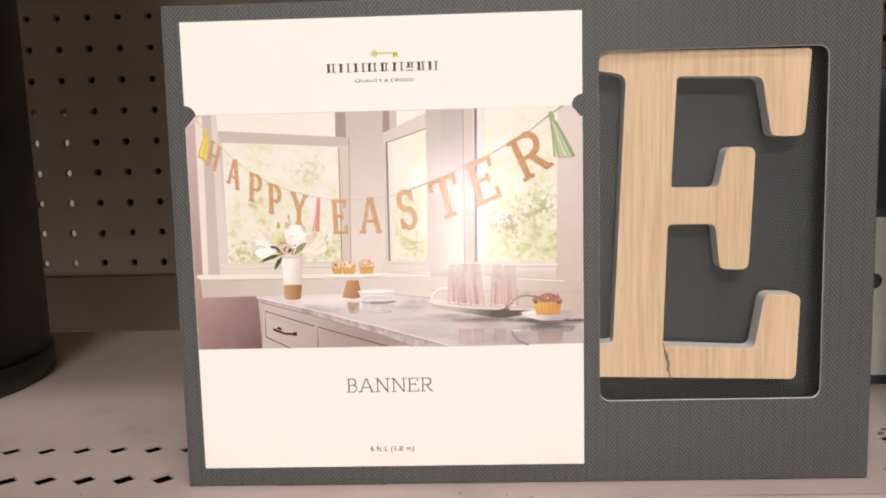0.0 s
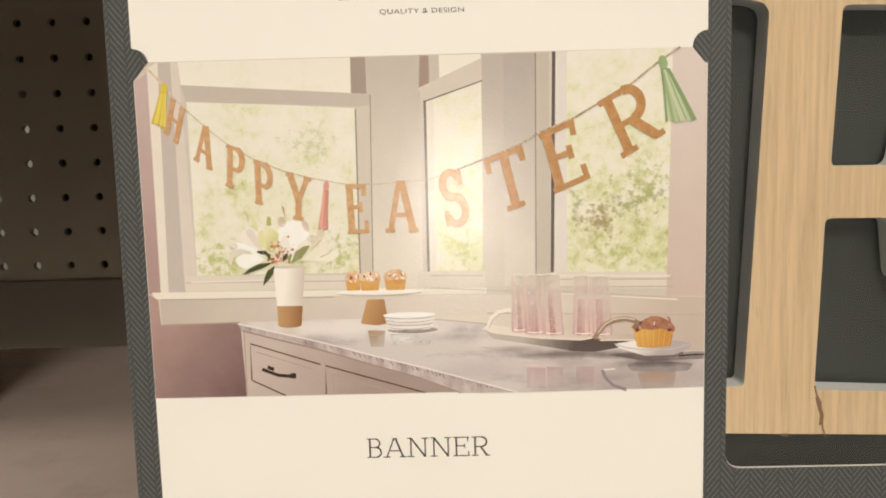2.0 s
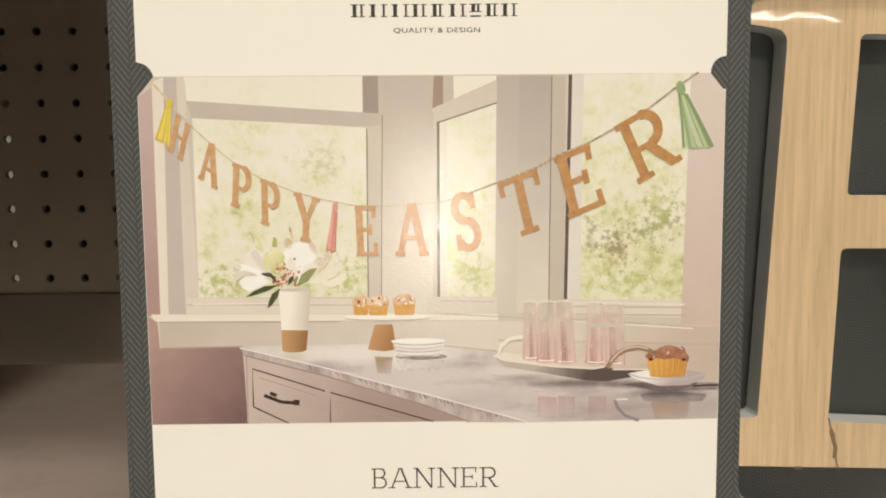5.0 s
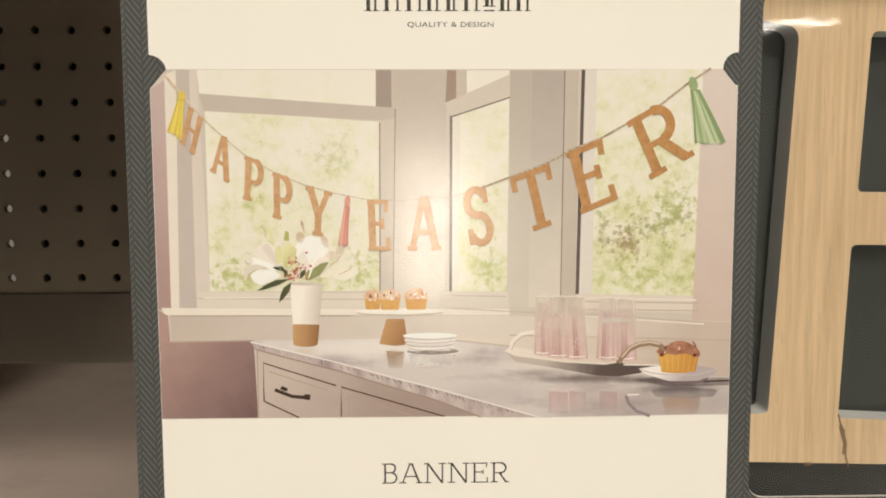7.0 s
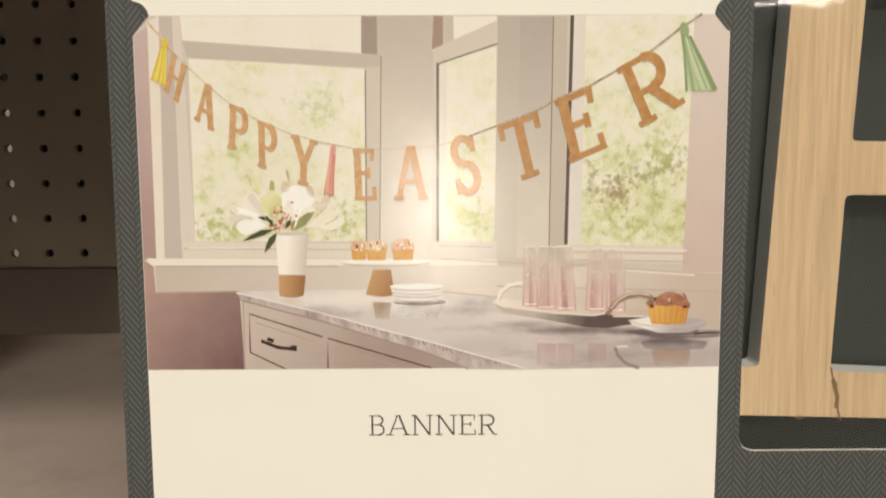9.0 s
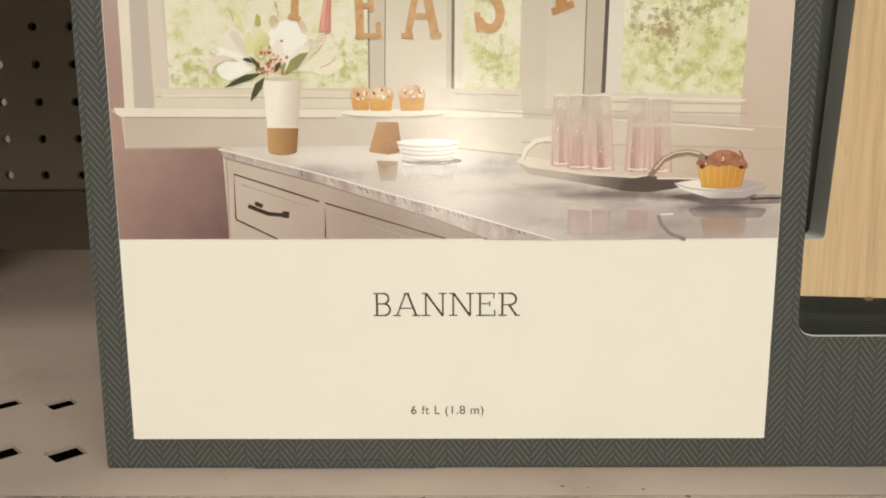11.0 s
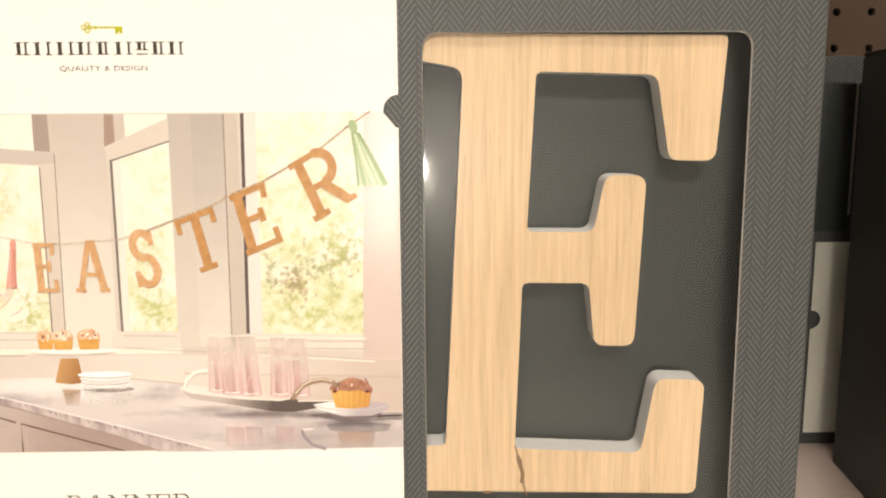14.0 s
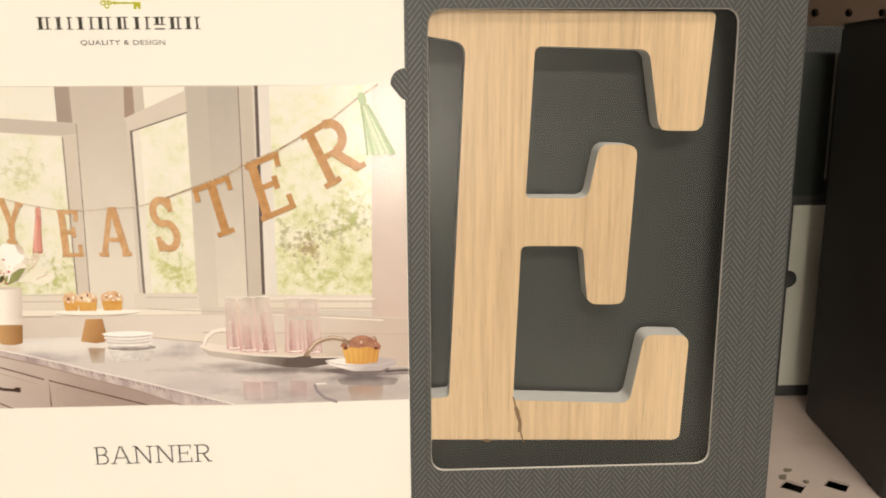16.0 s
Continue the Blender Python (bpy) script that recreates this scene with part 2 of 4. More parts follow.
def part(name, bm, material, parent=None, label="", smooth=False):
    bmesh.ops.recalc_face_normals(bm, faces=bm.faces)
    me = bpy.data.meshes.new(name)
    bm.to_mesh(me)
    bm.free()
    for m in material if isinstance(material, (list, tuple)) else [material]:
        me.materials.append(m)
    if smooth:
        me.polygons.foreach_set("use_smooth", [True] * len(me.polygons))
    return link_mesh(name, me, parent, label)


def block(x0, y0, z0, x1, y1, z1, bevel=0.0):
    bm = bmesh.new()
    bmesh.ops.create_cube(bm, size=1, matrix=Matrix.Translation(((x0 + x1) / 2000, (y0 + y1) / 2000, (z0 + z1) / 2000)) @ Matrix.Diagonal(((x1 - x0) / 1000, (y1 - y0) / 1000, (z1 - z0) / 1000, 1)))
    if bevel:
        bmesh.ops.bevel(bm, geom=bm.edges[:], offset=bevel / 1000, segments=2, profile=0.5, affect="EDGES")
    return bm


def rounded(corners, radii, steps=6):
    """A closed outline with its corners rounded."""
    out = []
    for k, c in enumerate(corners):
        r = radii[k] if isinstance(radii, (list, tuple)) else radii
        a, b, d = Vector(corners[k - 1]), Vector(c), Vector(corners[(k + 1) % len(corners)])
        u, w = (a - b).normalized(), (d - b).normalized()
        if r <= 0:
            out.append((b.x, b.y))
            continue
        half = u.angle(w) / 2
        t = min(r / math.tan(half), (a - b).length * 0.48, (d - b).length * 0.48)
        p, q = b + u * t, b + w * t
        for s in range(steps + 1):
            f = s / steps
            m = p * (1 - f) ** 2 + b * (2 * f * (1 - f)) + q * f * f
            out.append((m.x, m.y))
    return out


def oval(cx, cz, rx, rz, steps=28, lean=0.0, start=0.0, sweep=360.0):
    c, s = math.cos(radians(lean)), math.sin(radians(lean))
    out = []
    closed = sweep >= 360
    for k in range(steps if closed else steps + 1):
        a = radians(start + sweep * k / steps)
        u, v = rx * math.cos(a), rz * math.sin(a)
        out.append((cx + u * c - v * s, cz + u * s + v * c))
    return out


def slab(outline, y0, y1, holes=()):
    """A flat plate in the x-z plane from y0 (front) to y1, with holes through it."""
    bm = bmesh.new()
    edges = []
    for loop in (outline, *holes):
        vs = [bm.verts.new((x / 1000, y0 / 1000, z / 1000)) for x, z in loop]
        edges += [bm.edges.new((vs[k - 1], vs[k])) for k in range(len(vs))]
    if holes:
        bmesh.ops.triangle_fill(bm, use_beauty=True, use_dissolve=False, edges=edges)
    else:
        bm.faces.new([v for v in bm.verts])
    if y1 != y0:
        made = bmesh.ops.extrude_face_region(bm, geom=bm.faces[:])
        bmesh.ops.translate(bm, vec=(0, (y1 - y0) / 1000, 0), verts=[v for v in made["geom"] if isinstance(v, bmesh.types.BMVert)])
    return bm


LIFT = 0.012
STACK = [0]


def sheet(name, outline, layer, material, parent, label=""):
    """One printed area on the label, as a thin skin of ink."""
    bm = bmesh.new()
    STACK[0] = (STACK[0] + 1) % 18
    y = -(0.45 + LIFT * layer + 0.0006 * STACK[0]) / 1000
    bm.faces.new([bm.verts.new((x / 1000, y, z / 1000)) for x, z in outline])
    for f in bm.faces:
        f.normal_update()
        if f.normal.y > 0:
            f.normal_flip()
    me = bpy.data.meshes.new(name)
    bm.to_mesh(me)
    bm.free()
    me.materials.append(material)
    return link_mesh(name, me, parent, label)


def stroke_faces(bm, pts, width, y):
    """A ribbon of constant width along a line in the x-z plane."""
    pts = [Vector(p) for p in pts]
    rails = []
    for k, p in enumerate(pts):
        a, b = pts[max(0, k - 1)], pts[min(len(pts) - 1, k + 1)]
        d = (b - a).normalized()
        n = Vector((-d.y, d.x)) * width / 2
        rails.append((bm.verts.new(((p + n).x / 1000, y / 1000, (p + n).y / 1000)), bm.verts.new(((p - n).x / 1000, y / 1000, (p - n).y / 1000))))
    for (a, b), (c, d) in zip(rails, rails[1:]):
        f = bm.faces.new((a, b, d, c))
        f.normal_update()
        if f.normal.y > 0:
            f.normal_flip()


def ribbon(name, lines, widths, layer, material, parent, label=""):
    bm = bmesh.new()
    STACK[0] = (STACK[0] + 1) % 18
    for k, line in enumerate(lines):
        stroke_faces(bm, line, widths[k] if isinstance(widths, (list, tuple)) else widths, -(0.45 + LIFT * layer + 0.0006 * STACK[0]) - 0.0008 * k)
    me = bpy.data.meshes.new(name)
    bm.to_mesh(me)
    bm.free()
    me.materials.append(material)
    return link_mesh(name, me, parent, label)


def bow(cx, cz, rx, rz, a0, a1, steps=12):
    return [(cx + rx * math.cos(radians(a0 + (a1 - a0) * k / steps)), cz + rz * math.sin(radians(a0 + (a1 - a0) * k / steps))) for k in range(steps + 1)]


def glyph(letter, stem):
    """Strokes of a slab-serif capital in a unit box: (line, weight), weight 1 for stems and 0.55 for serifs and bars."""
    h, lo, hi = stem / 2, stem * 0.28, 1 - stem * 0.28
    thin, s = 0.6, 0.15

    def serif(x, z, w=s):
        return ([(x - w, z), (x + w, z)], thin)

    if letter == "A":
        return [([(0.14, 0), (0.47, 1)], 0.75), ([(0.86, 0), (0.53, 1)], 1), ([(0.27, 0.34), (0.73, 0.34)], thin), serif(0.14, lo), serif(0.86, lo), ([(0.40, hi), (0.60, hi)], thin)]
    if letter == "B":
        return [([(0.22, 0), (0.22, 1)], 1), ([(0.05, hi), (0.55, hi)], thin), ([(0.22, 0.53), (0.58, 0.53)], thin), ([(0.05, lo), (0.58, lo)], thin), (bow(0.55, (hi + 0.53) / 2, 0.24, (hi - 0.53) / 2, 90, -90), 0.9), (bow(0.58, (lo + 0.53) / 2, 0.28, (0.53 - lo) / 2, 90, -90), 0.9)]
    if letter == "E":
        return [([(0.22, 0), (0.22, 1)], 1), ([(0.05, hi), (0.86, hi)], thin), ([(0.22, 0.53), (0.66, 0.53)], thin), ([(0.05, lo), (0.90, lo)], thin), ([(0.86, 1), (0.83, 0.76)], thin), ([(0.66, 0.64), (0.66, 0.42)], thin), ([(0.90, 0), (0.87, 0.26)], thin)]
    if letter == "H":
        return [([(0.2, 0), (0.2, 1)], 1), ([(0.8, 0), (0.8, 1)], 1), ([(0.2, 0.52), (0.8, 0.52)], thin), serif(0.2, lo), serif(0.2, hi), serif(0.8, lo), serif(0.8, hi)]
    if letter == "N":
        return [([(0.2, 0), (0.2, 1)], 0.8), ([(0.82, 0), (0.82, 1)], 0.8), ([(0.2, 1), (0.82, 0)], 1), serif(0.2, lo), ([(0.05, hi), (0.24, hi)], thin), serif(0.82, hi)]
    if letter == "P":
        return [([(0.25, 0), (0.25, 1)], 1), ([(0.06, hi), (0.58, hi)], thin), ([(0.25, 0.46), (0.58, 0.46)], thin), (bow(0.57, (hi + 0.46) / 2, 0.27, (hi - 0.46) / 2, 90, -90), 0.95), serif(0.25, lo, 0.2)]
    if letter == "R":
        return [([(0.22, 0), (0.22, 1)], 1), ([(0.04, hi), (0.56, hi)], thin), ([(0.22, 0.48), (0.58, 0.48)], thin), (bow(0.55, (hi + 0.48) / 2, 0.26, (hi - 0.48) / 2, 90, -90), 0.95), ([(0.50, 0.48), (0.82, lo)], 1), serif(0.22, lo, 0.18), ([(0.76, lo), (0.98, lo)], thin)]
    if letter == "S":
        top = bow(0.5, 0.745, 0.30, 0.225, 20, 270, 14)
        low = bow(0.5, 0.285, 0.32, 0.245, 90, -160, 14)
        return [(top + low[1:], 0.85), ([(0.80, 0.98), (0.80, 0.72)], thin), ([(0.18, 0.02), (0.18, 0.30)], thin)]
    if letter == "T":
        return [([(0.5, 0), (0.5, 1)], 1), ([(0.06, hi), (0.94, hi)], thin), ([(0.08, 1), (0.08, 0.74)], thin), ([(0.92, 1), (0.92, 0.74)], thin), serif(0.5, lo, 0.22)]
    if letter == "Y":
        return [([(0.5, 0), (0.5, 0.45)], 1), ([(0.5, 0.42), (0.16, 1)], 1), ([(0.5, 0.42), (0.84, 1)], 0.8), serif(0.16, hi), serif(0.84, hi), serif(0.5, lo, 0.2)]
    return []


def letter(char, name, foot, along, up, stem, layer, material, parent, label=""):
    """A capital whose box stands on foot and runs along its line and up its stems; stem is the share of its height."""
    lines, widths = [], []
    for line, weight in glyph(char, stem):
        lines.append([(foot[0] + u * along[0] + v * up[0], foot[1] + u * along[1] + v * up[1]) for u, v in line])
        widths.append(weight * stem * math.hypot(*up))
    return ribbon(name, lines, widths, layer, material, parent, label)


def words(name, text, x, z, size, layer, material, parent, label="", wide=1.0):
    data = bpy.data.curves.new(name, "FONT")
    data.body, data.size, data.align_x = text, size / 1000, "CENTER"
    data.space_character = 1.08
    ob = new(name, data)
    bpy.context.view_layer.update()
    me = bpy.data.meshes.new_from_object(ob.evaluated_get(bpy.context.evaluated_depsgraph_get()))
    bpy.data.objects.remove(ob)
    me.transform(Matrix.Translation((x / 1000, -(0.45 + LIFT * layer) / 1000, z / 1000)) @ pose(0, 0, 0, 90) @ Matrix.Diagonal((wide, 1, 1, 1)))
    me.materials.clear()
    me.materials.append(material)
    return link_mesh(name, me, parent, label)


def thing(name, label, category, group=""):
    return tagged(new(name), label, category, group)


# ---- setting ----
def structure(name, bm, material, label):
    return tagged(part(name, bm, material), label, kind="structure")


structure("floor", block(-6000, -12000, -1150, 6000, 3000, -1100), TILE, "pale vinyl store floor")
structure("ceiling", block(-6000, -12000, 2000, 6000, 3000, 2050), WALL, "pale store ceiling")
structure("wall_north", block(-6000, 2400, -1100, 6000, 2450, 2000), WALL, "plain store wall behind the shelving")
structure("wall_south", block(-6000, -12050, -1100, 6000, -12000, 2000), WALL, "plain store wall across the aisles")
# Unseen wall added so that the window film has something pale to reflect.
structure("wall_film_reflector", block(-3000, -3460, -1100, 3000, -3400, 500), WALL, "unseen pale wall added across the aisle, reflected in the film")
structure("wall_west", block(-6050, -12000, -1100, -6000, 3000, 2000), WALL, "plain store side wall")
structure("wall_east", block(6000, -12000, -1100, 6050, 3000, 2000), WALL, "plain store side wall")


def pegboard(name, first_x, first_z, columns, lines, material, label):
    """Perforated back panel of the shelving, one hole an inch."""
    bm = bmesh.new()
    pitch, r, sides = 25.9, 3.0, 12
    front, back = 423.6, 428.0
    for i in range(columns):
        for j in range(lines):
            cx, cz = first_x + i * pitch, first_z + j * pitch
            ring, rim, deep = [], [], []
            for k in range(sides):
                a = 2 * math.pi * (k + 0.5) / sides
                ring.append(bm.verts.new(((cx + r * math.cos(a)) / 1000, front / 1000, (cz + r * math.sin(a)) / 1000)))
                deep.append(bm.verts.new(((cx + r * math.cos(a)) / 1000, back / 1000, (cz + r * math.sin(a)) / 1000)))
                m = max(abs(math.cos(a)), abs(math.sin(a)))
                rim.append(bm.verts.new(((cx + pitch / 2 * math.cos(a) / m) / 1000, front / 1000, (cz + pitch / 2 * math.sin(a) / m) / 1000)))
            for k in range(sides):
                n = (k + 1) % sides
                bm.faces.new((rim[k], rim[n], ring[n], ring[k]))
                bm.faces.new((ring[k], ring[n], deep[n], deep[k]))
            for k, (sx, sz) in ((1, (1, 1)), (4, (-1, 1)), (7, (-1, -1)), (10, (1, -1))):
                corner = bm.verts.new(((cx + sx * pitch / 2) / 1000, front / 1000, (cz + sz * pitch / 2) / 1000))
                bm.faces.new((rim[k], corner, rim[(k + 1) % sides]))
    return tagged(part(name, bm, material), label, kind="structure")


pegboard("wall_pegboard", -455.6, 23.2, 23, 9, BOARD, "tan painted pegboard back panel with rows of holes")
# browner panel; its hole grid is shifted to fit the camera's view
pegboard("wall_pegboard_right", 150.1, 12.6, 14, 9, BROWN, "browner pegboard panel on the right, hole rows fitted to the view")
# Unseen strip added to close the gap that the two hole grids leave.
structure("wall_gap_filler", block(127.2, 421, -30, 137.2, 431, 900), BOARD, "unseen tan strip filling the gap between the pegboard panels")
# band of shadow on the lower back wall, put into this strip's dark colour
structure("wall_shadow_strip", block(-1200, 421.5, -1100, 1200, 426, 11.5), SHADOW_STRIP, "dark strip low on the back wall, shadow put into its colour")
structure("wall_back_panel", block(-1200, 424.4, 232.6, 1200, 430, 900), BOARD, "tan upper back panel of the shelving")
structure("wall_back_panel_side", block(499.8, 423.6, 11.5, 1200, 430, 232.5), BOARD, "tan back panel of the shelving")
structure("wall_back_panel_end", block(-1200, 423.6, 11.5, -468.6, 430, 232.5), BOARD, "tan back panel of the shelving")
# Unseen blocks added behind the board to keep light out of most holes.
tagged(part("hole_blocker", block(-239, 440, 0, 900, 640, 300, 1), DIM), "unseen dark block added behind the pegboard to darken its holes", "carton")
tagged(part("hole_blocker", block(-700, 440, 166, -241, 640, 330, 1), DIM), "unseen dark block added to darken the upper pegboard holes", "carton")
tagged(part("shelf_plinth", block(-700, 436, -1100, 900, 700, -30, 1), DIM), "unseen dark plinth added behind the pegboard", "plinth")


def shelf():
    """White steel gondola shelf: slotted deck, rolled front edge, price rail."""
    base = thing("store_shelf", "white enamelled steel store shelf with slanted slots", "shelf")
    x0, x1, y0, y1, top = -640, 860, -11.5, 250, -0.8
    bm = bmesh.new()
    pitch = 13.55
    # slot rows: (y of the middle, x of the first slot, half diagonal)
    rows = ((7.1, -12.8, 4.6), (35.2, -27.2, 4.3))
    n0, n1 = -12, 26

    def face(*pts):
        bm.faces.new([bm.verts.new((x / 1000, y / 1000, z / 1000)) for x, y, z in pts])

    def flat(xa, ya, xb, yb):
        face((xa, ya, top), (xb, ya, top), (xb, yb, top), (xa, yb, top))

    band = 5.5
    flat(x0, y0, x1, rows[0][0] - band)
    flat(x0, rows[0][0] + band, x1, rows[1][0] - band)
    flat(x0, rows[1][0] + band, x1, y1)
    for cy, first, h in rows:
        ya, yb = cy - band, cy + band
        flat(x0, ya, first + (n0 - 0.5) * pitch, yb)
        flat(first + (n1 - 0.5) * pitch, ya, x1, yb)
        for k in range(n0, n1):
            cx = first + k * pitch
            c = [(cx + sx * pitch / 2, cy + sy * band, top) for sx, sy in ((-1, -1), (1, -1), (1, 1), (-1, 1))]
            d = [(cx + 0.3, cy - h, top), (cx + h, cy + 0.2, top), (cx, cy + h, top), (cx - h, cy, top)]
            for m in range(4):
                face(c[m], c[(m + 1) % 4], d[m])
                face(c[(m + 1) % 4], d[(m + 1) % 4], d[m])
                p, q = d[m], d[(m + 1) % 4]
                face(p, q, (q[0], q[1], top - 0.9), (p[0], p[1], top - 0.9))
    bmesh.ops.remove_doubles(bm, verts=bm.verts, dist=1e-6)
    part("deck", bm, ENAMEL, base)
    # rolled front edge
    bm = bmesh.new()
    prof = [(-11.4, -0.8), (-12.6, -0.5), (-14.2, -0.6), (-15.6, -1.2), (-16.6, -2.4), (-17.0, -4.0), (-17.0, -34.0), (-15.6, -34.0), (-15.6, -4.6), (-11.4, -2.0)]
    ends = [[bm.verts.new((x / 1000, y / 1000, z / 1000)) for y, z in prof] for x in (x0, x1)]
    for k in range(len(prof)):
        bm.faces.new((ends[0][k - 1], ends[0][k], ends[1][k], ends[1][k - 1]))
    part("front_edge", bm, ENAMEL, base, smooth=True)
    part("price_rail", block(x0, -20.5, -33, x1, -17.1, -6.5, 0.6), PALE, base, "pale plastic price rail")
    # near-black block below the deck; the slots' shade is put into its colour
    part("slot_shade", block(x0, -11, -40, x1, 248, -12), DIM, base)
    part("back_lip", block(x0, 249, -30, x1, 250.4, -1.0), ENAMEL, base)
    return base


shelf()
# Unseen shelf added overhead to keep ceiling light off the back panel.
upper = thing("unseen_shade_shelf", "unseen white shelf added above to shade the back panel", "shelf")
part("deck", block(-1200, -20, 250, 1200, 420, 272, 1), ENAMEL, upper)
part("front_edge", block(-1200, -26, 246, 1200, -20.5, 272, 1), ENAMEL, upper)


# ---- the boxed banner ----
def banner_box():
    base = thing("banner_box", "charcoal herringbone box with wooden letter banner, standing on the shelf", "box")
    wide, tall, deep = 218.0, 152.8, 30.0
    window = rounded([(133.1, 25.9), (202.6, 25.9), (202.6, 135.6), (133.1, 135.6)], 3.6)
    outer = rounded([(-1.0, -0.7), (wide, -0.4), (wide, tall), (-0.8, tall)], 0.5, 3)
    front = part("front_panel", slab(outer, 0.0, 0.5, [window]), CHARCOAL, base)
    # pale cut edge round the window
    inner = [(167.8 + (x - 167.8) * 0.9955, 80.55 + (z - 80.55) * 0.9972) for x, z in window]
    bm = bmesh.new()
    a = [bm.verts.new((x / 1000, -0.00002, z / 1000)) for x, z in window]
    b = [bm.verts.new((x / 1000, 0.0006, z / 1000)) for x, z in inner]
    for k in range(len(a)):
        bm.faces.new((a[k - 1], a[k], b[k], b[k - 1]))
    part("cut_edge", bm, RAW, front, "pale raw card edge round the window")
    pane = part("window_film", slab(rounded([(131, 24), (204.6, 24), (204.6, 137.2), (131, 137.2)], 3), 0.9, 0.9), FILM, base, "clear plastic film")
    pane.visible_shadow = False
    # carcass: back, sides, top, bottom and the inner backing card
    part("back_panel", block(-0.8, deep - 0.6, -0.6, wide - 0.2, deep, tall - 0.2), CHARCOAL, base)
    part("side_panel", block(-1.0, 0.52, -0.6, -0.4, deep - 0.62, tall), CHARCOAL, base)
    part("side_panel", block(wide - 0.6, 0.52, -0.4, wide, deep - 0.62, tall), CHARCOAL, base)
    part("top_flap", block(-0.38, 0.52, tall - 0.6, wide - 0.62, deep - 0.62, tall), CHARCOAL, base)
    part("bottom_flap", block(-0.38, 0.52, -0.4, wide - 0.62, deep - 0.62, 0.2), CHARCOAL, base)
    part("backing_card", block(110, 10.4, 2, wide - 1, 11.0, tall - 1), INNER, base, "black inner card")
    part("locking_tab", slab(rounded([(26.6, 0.9), (28.0, -0.75), (63.6, -0.75), (65.6, 0.9)], 0.6, 3), -0.25, 0.2), CHARCOAL, base)
    # the wooden letter
    outline = [(124, 135.7), (197.9, 134.9), (196.3, 108.5), (186.2, 108.7), (183.1, 126.8), (157.2, 127.6), (155.6, 93.4), (170.2, 93.2), (172.6, 105.7), (181.5, 105.4), (179.9, 67.3), (171.0, 67.5), (169.4, 81.8), (154.7, 82.0), (153.3, 43.4), (182.2, 41.9), (185.2, 59.6), (196.3, 59.1), (195.3, 31.8), (124, 33.8), (124, 44.0), (137.6, 44.6), (141.7, 128.4), (124, 131.3)]
    radii = [0, 1.4, 2.6, 2.6, 2.8, 1.8, 1.2, 2.4, 2.8, 2.6, 2.6, 2.6, 2.2, 1.6, 0.5, 2.6, 3.0, 2.6, 2.0, 0, 0, 1.2, 3.4, 0]
    bm = slab(rounded(outline, radii, 5), 1.6, 8.2)
    bm.normal_update()
    e = part("wooden_letter", bm, [EFACE, ESIDE], base, "pale wooden letter with a knot and whitewashed edges")
    for p in e.data.polygons:
        p.material_index = 0 if abs(p.normal.y) > 0.9 else 1
    crack = plain("dark_wood_knot", (0.22, 0.13, 0.065, 1), 0.8)
    bm = bmesh.new()
    stroke_faces(bm, [(153.4, 44.2), (153.9, 42.0), (154.8, 40.6), (155.0, 37.0), (155.5, 34.2), (156.2, 32.0)], 0.4, 1.55)
    stroke_faces(bm, [(154.0, 41.6), (154.5, 39.6), (155.2, 37.4), (155.0, 35.0)], 0.9, 1.57)
    part("wood_crack", bm, crack, e, "dark crack in the wood")
    bm = bmesh.new()
    bm.faces.new([bm.verts.new((x / 1000, 0.00155, z / 1000)) for x, z in oval(147.0, 32.9, 0.9, 0.45, 12)])
    part("wood_knot", bm, crack, e, "small dark knot")
    return base


BOX = banner_box()


def label_card(base):
    notch_l = oval(4.8, 119.0, 3.5, 3.4, 14, 0, -90, 180)
    notch_r = oval(128.0, 119.5, 3.2, 3.4, 14, 0, 90, 180)
    outline = [(4.8, 5.5), (128.0, 5.5), (128.0, 116.0)] + notch_r[::-1][1:-1] + [(128.0, 122.9), (128.0, 147.8), (4.8, 147.8), (4.8, 122.5)] + notch_l[::-1][1:-1] + [(4.8, 115.5)]
    return part("label_card", slab(outline, -0.42, -0.02), STOCK, base, "cream printed label card with two notches")


CARD = label_card(BOX)
GREY = ink(92, 88, 78)


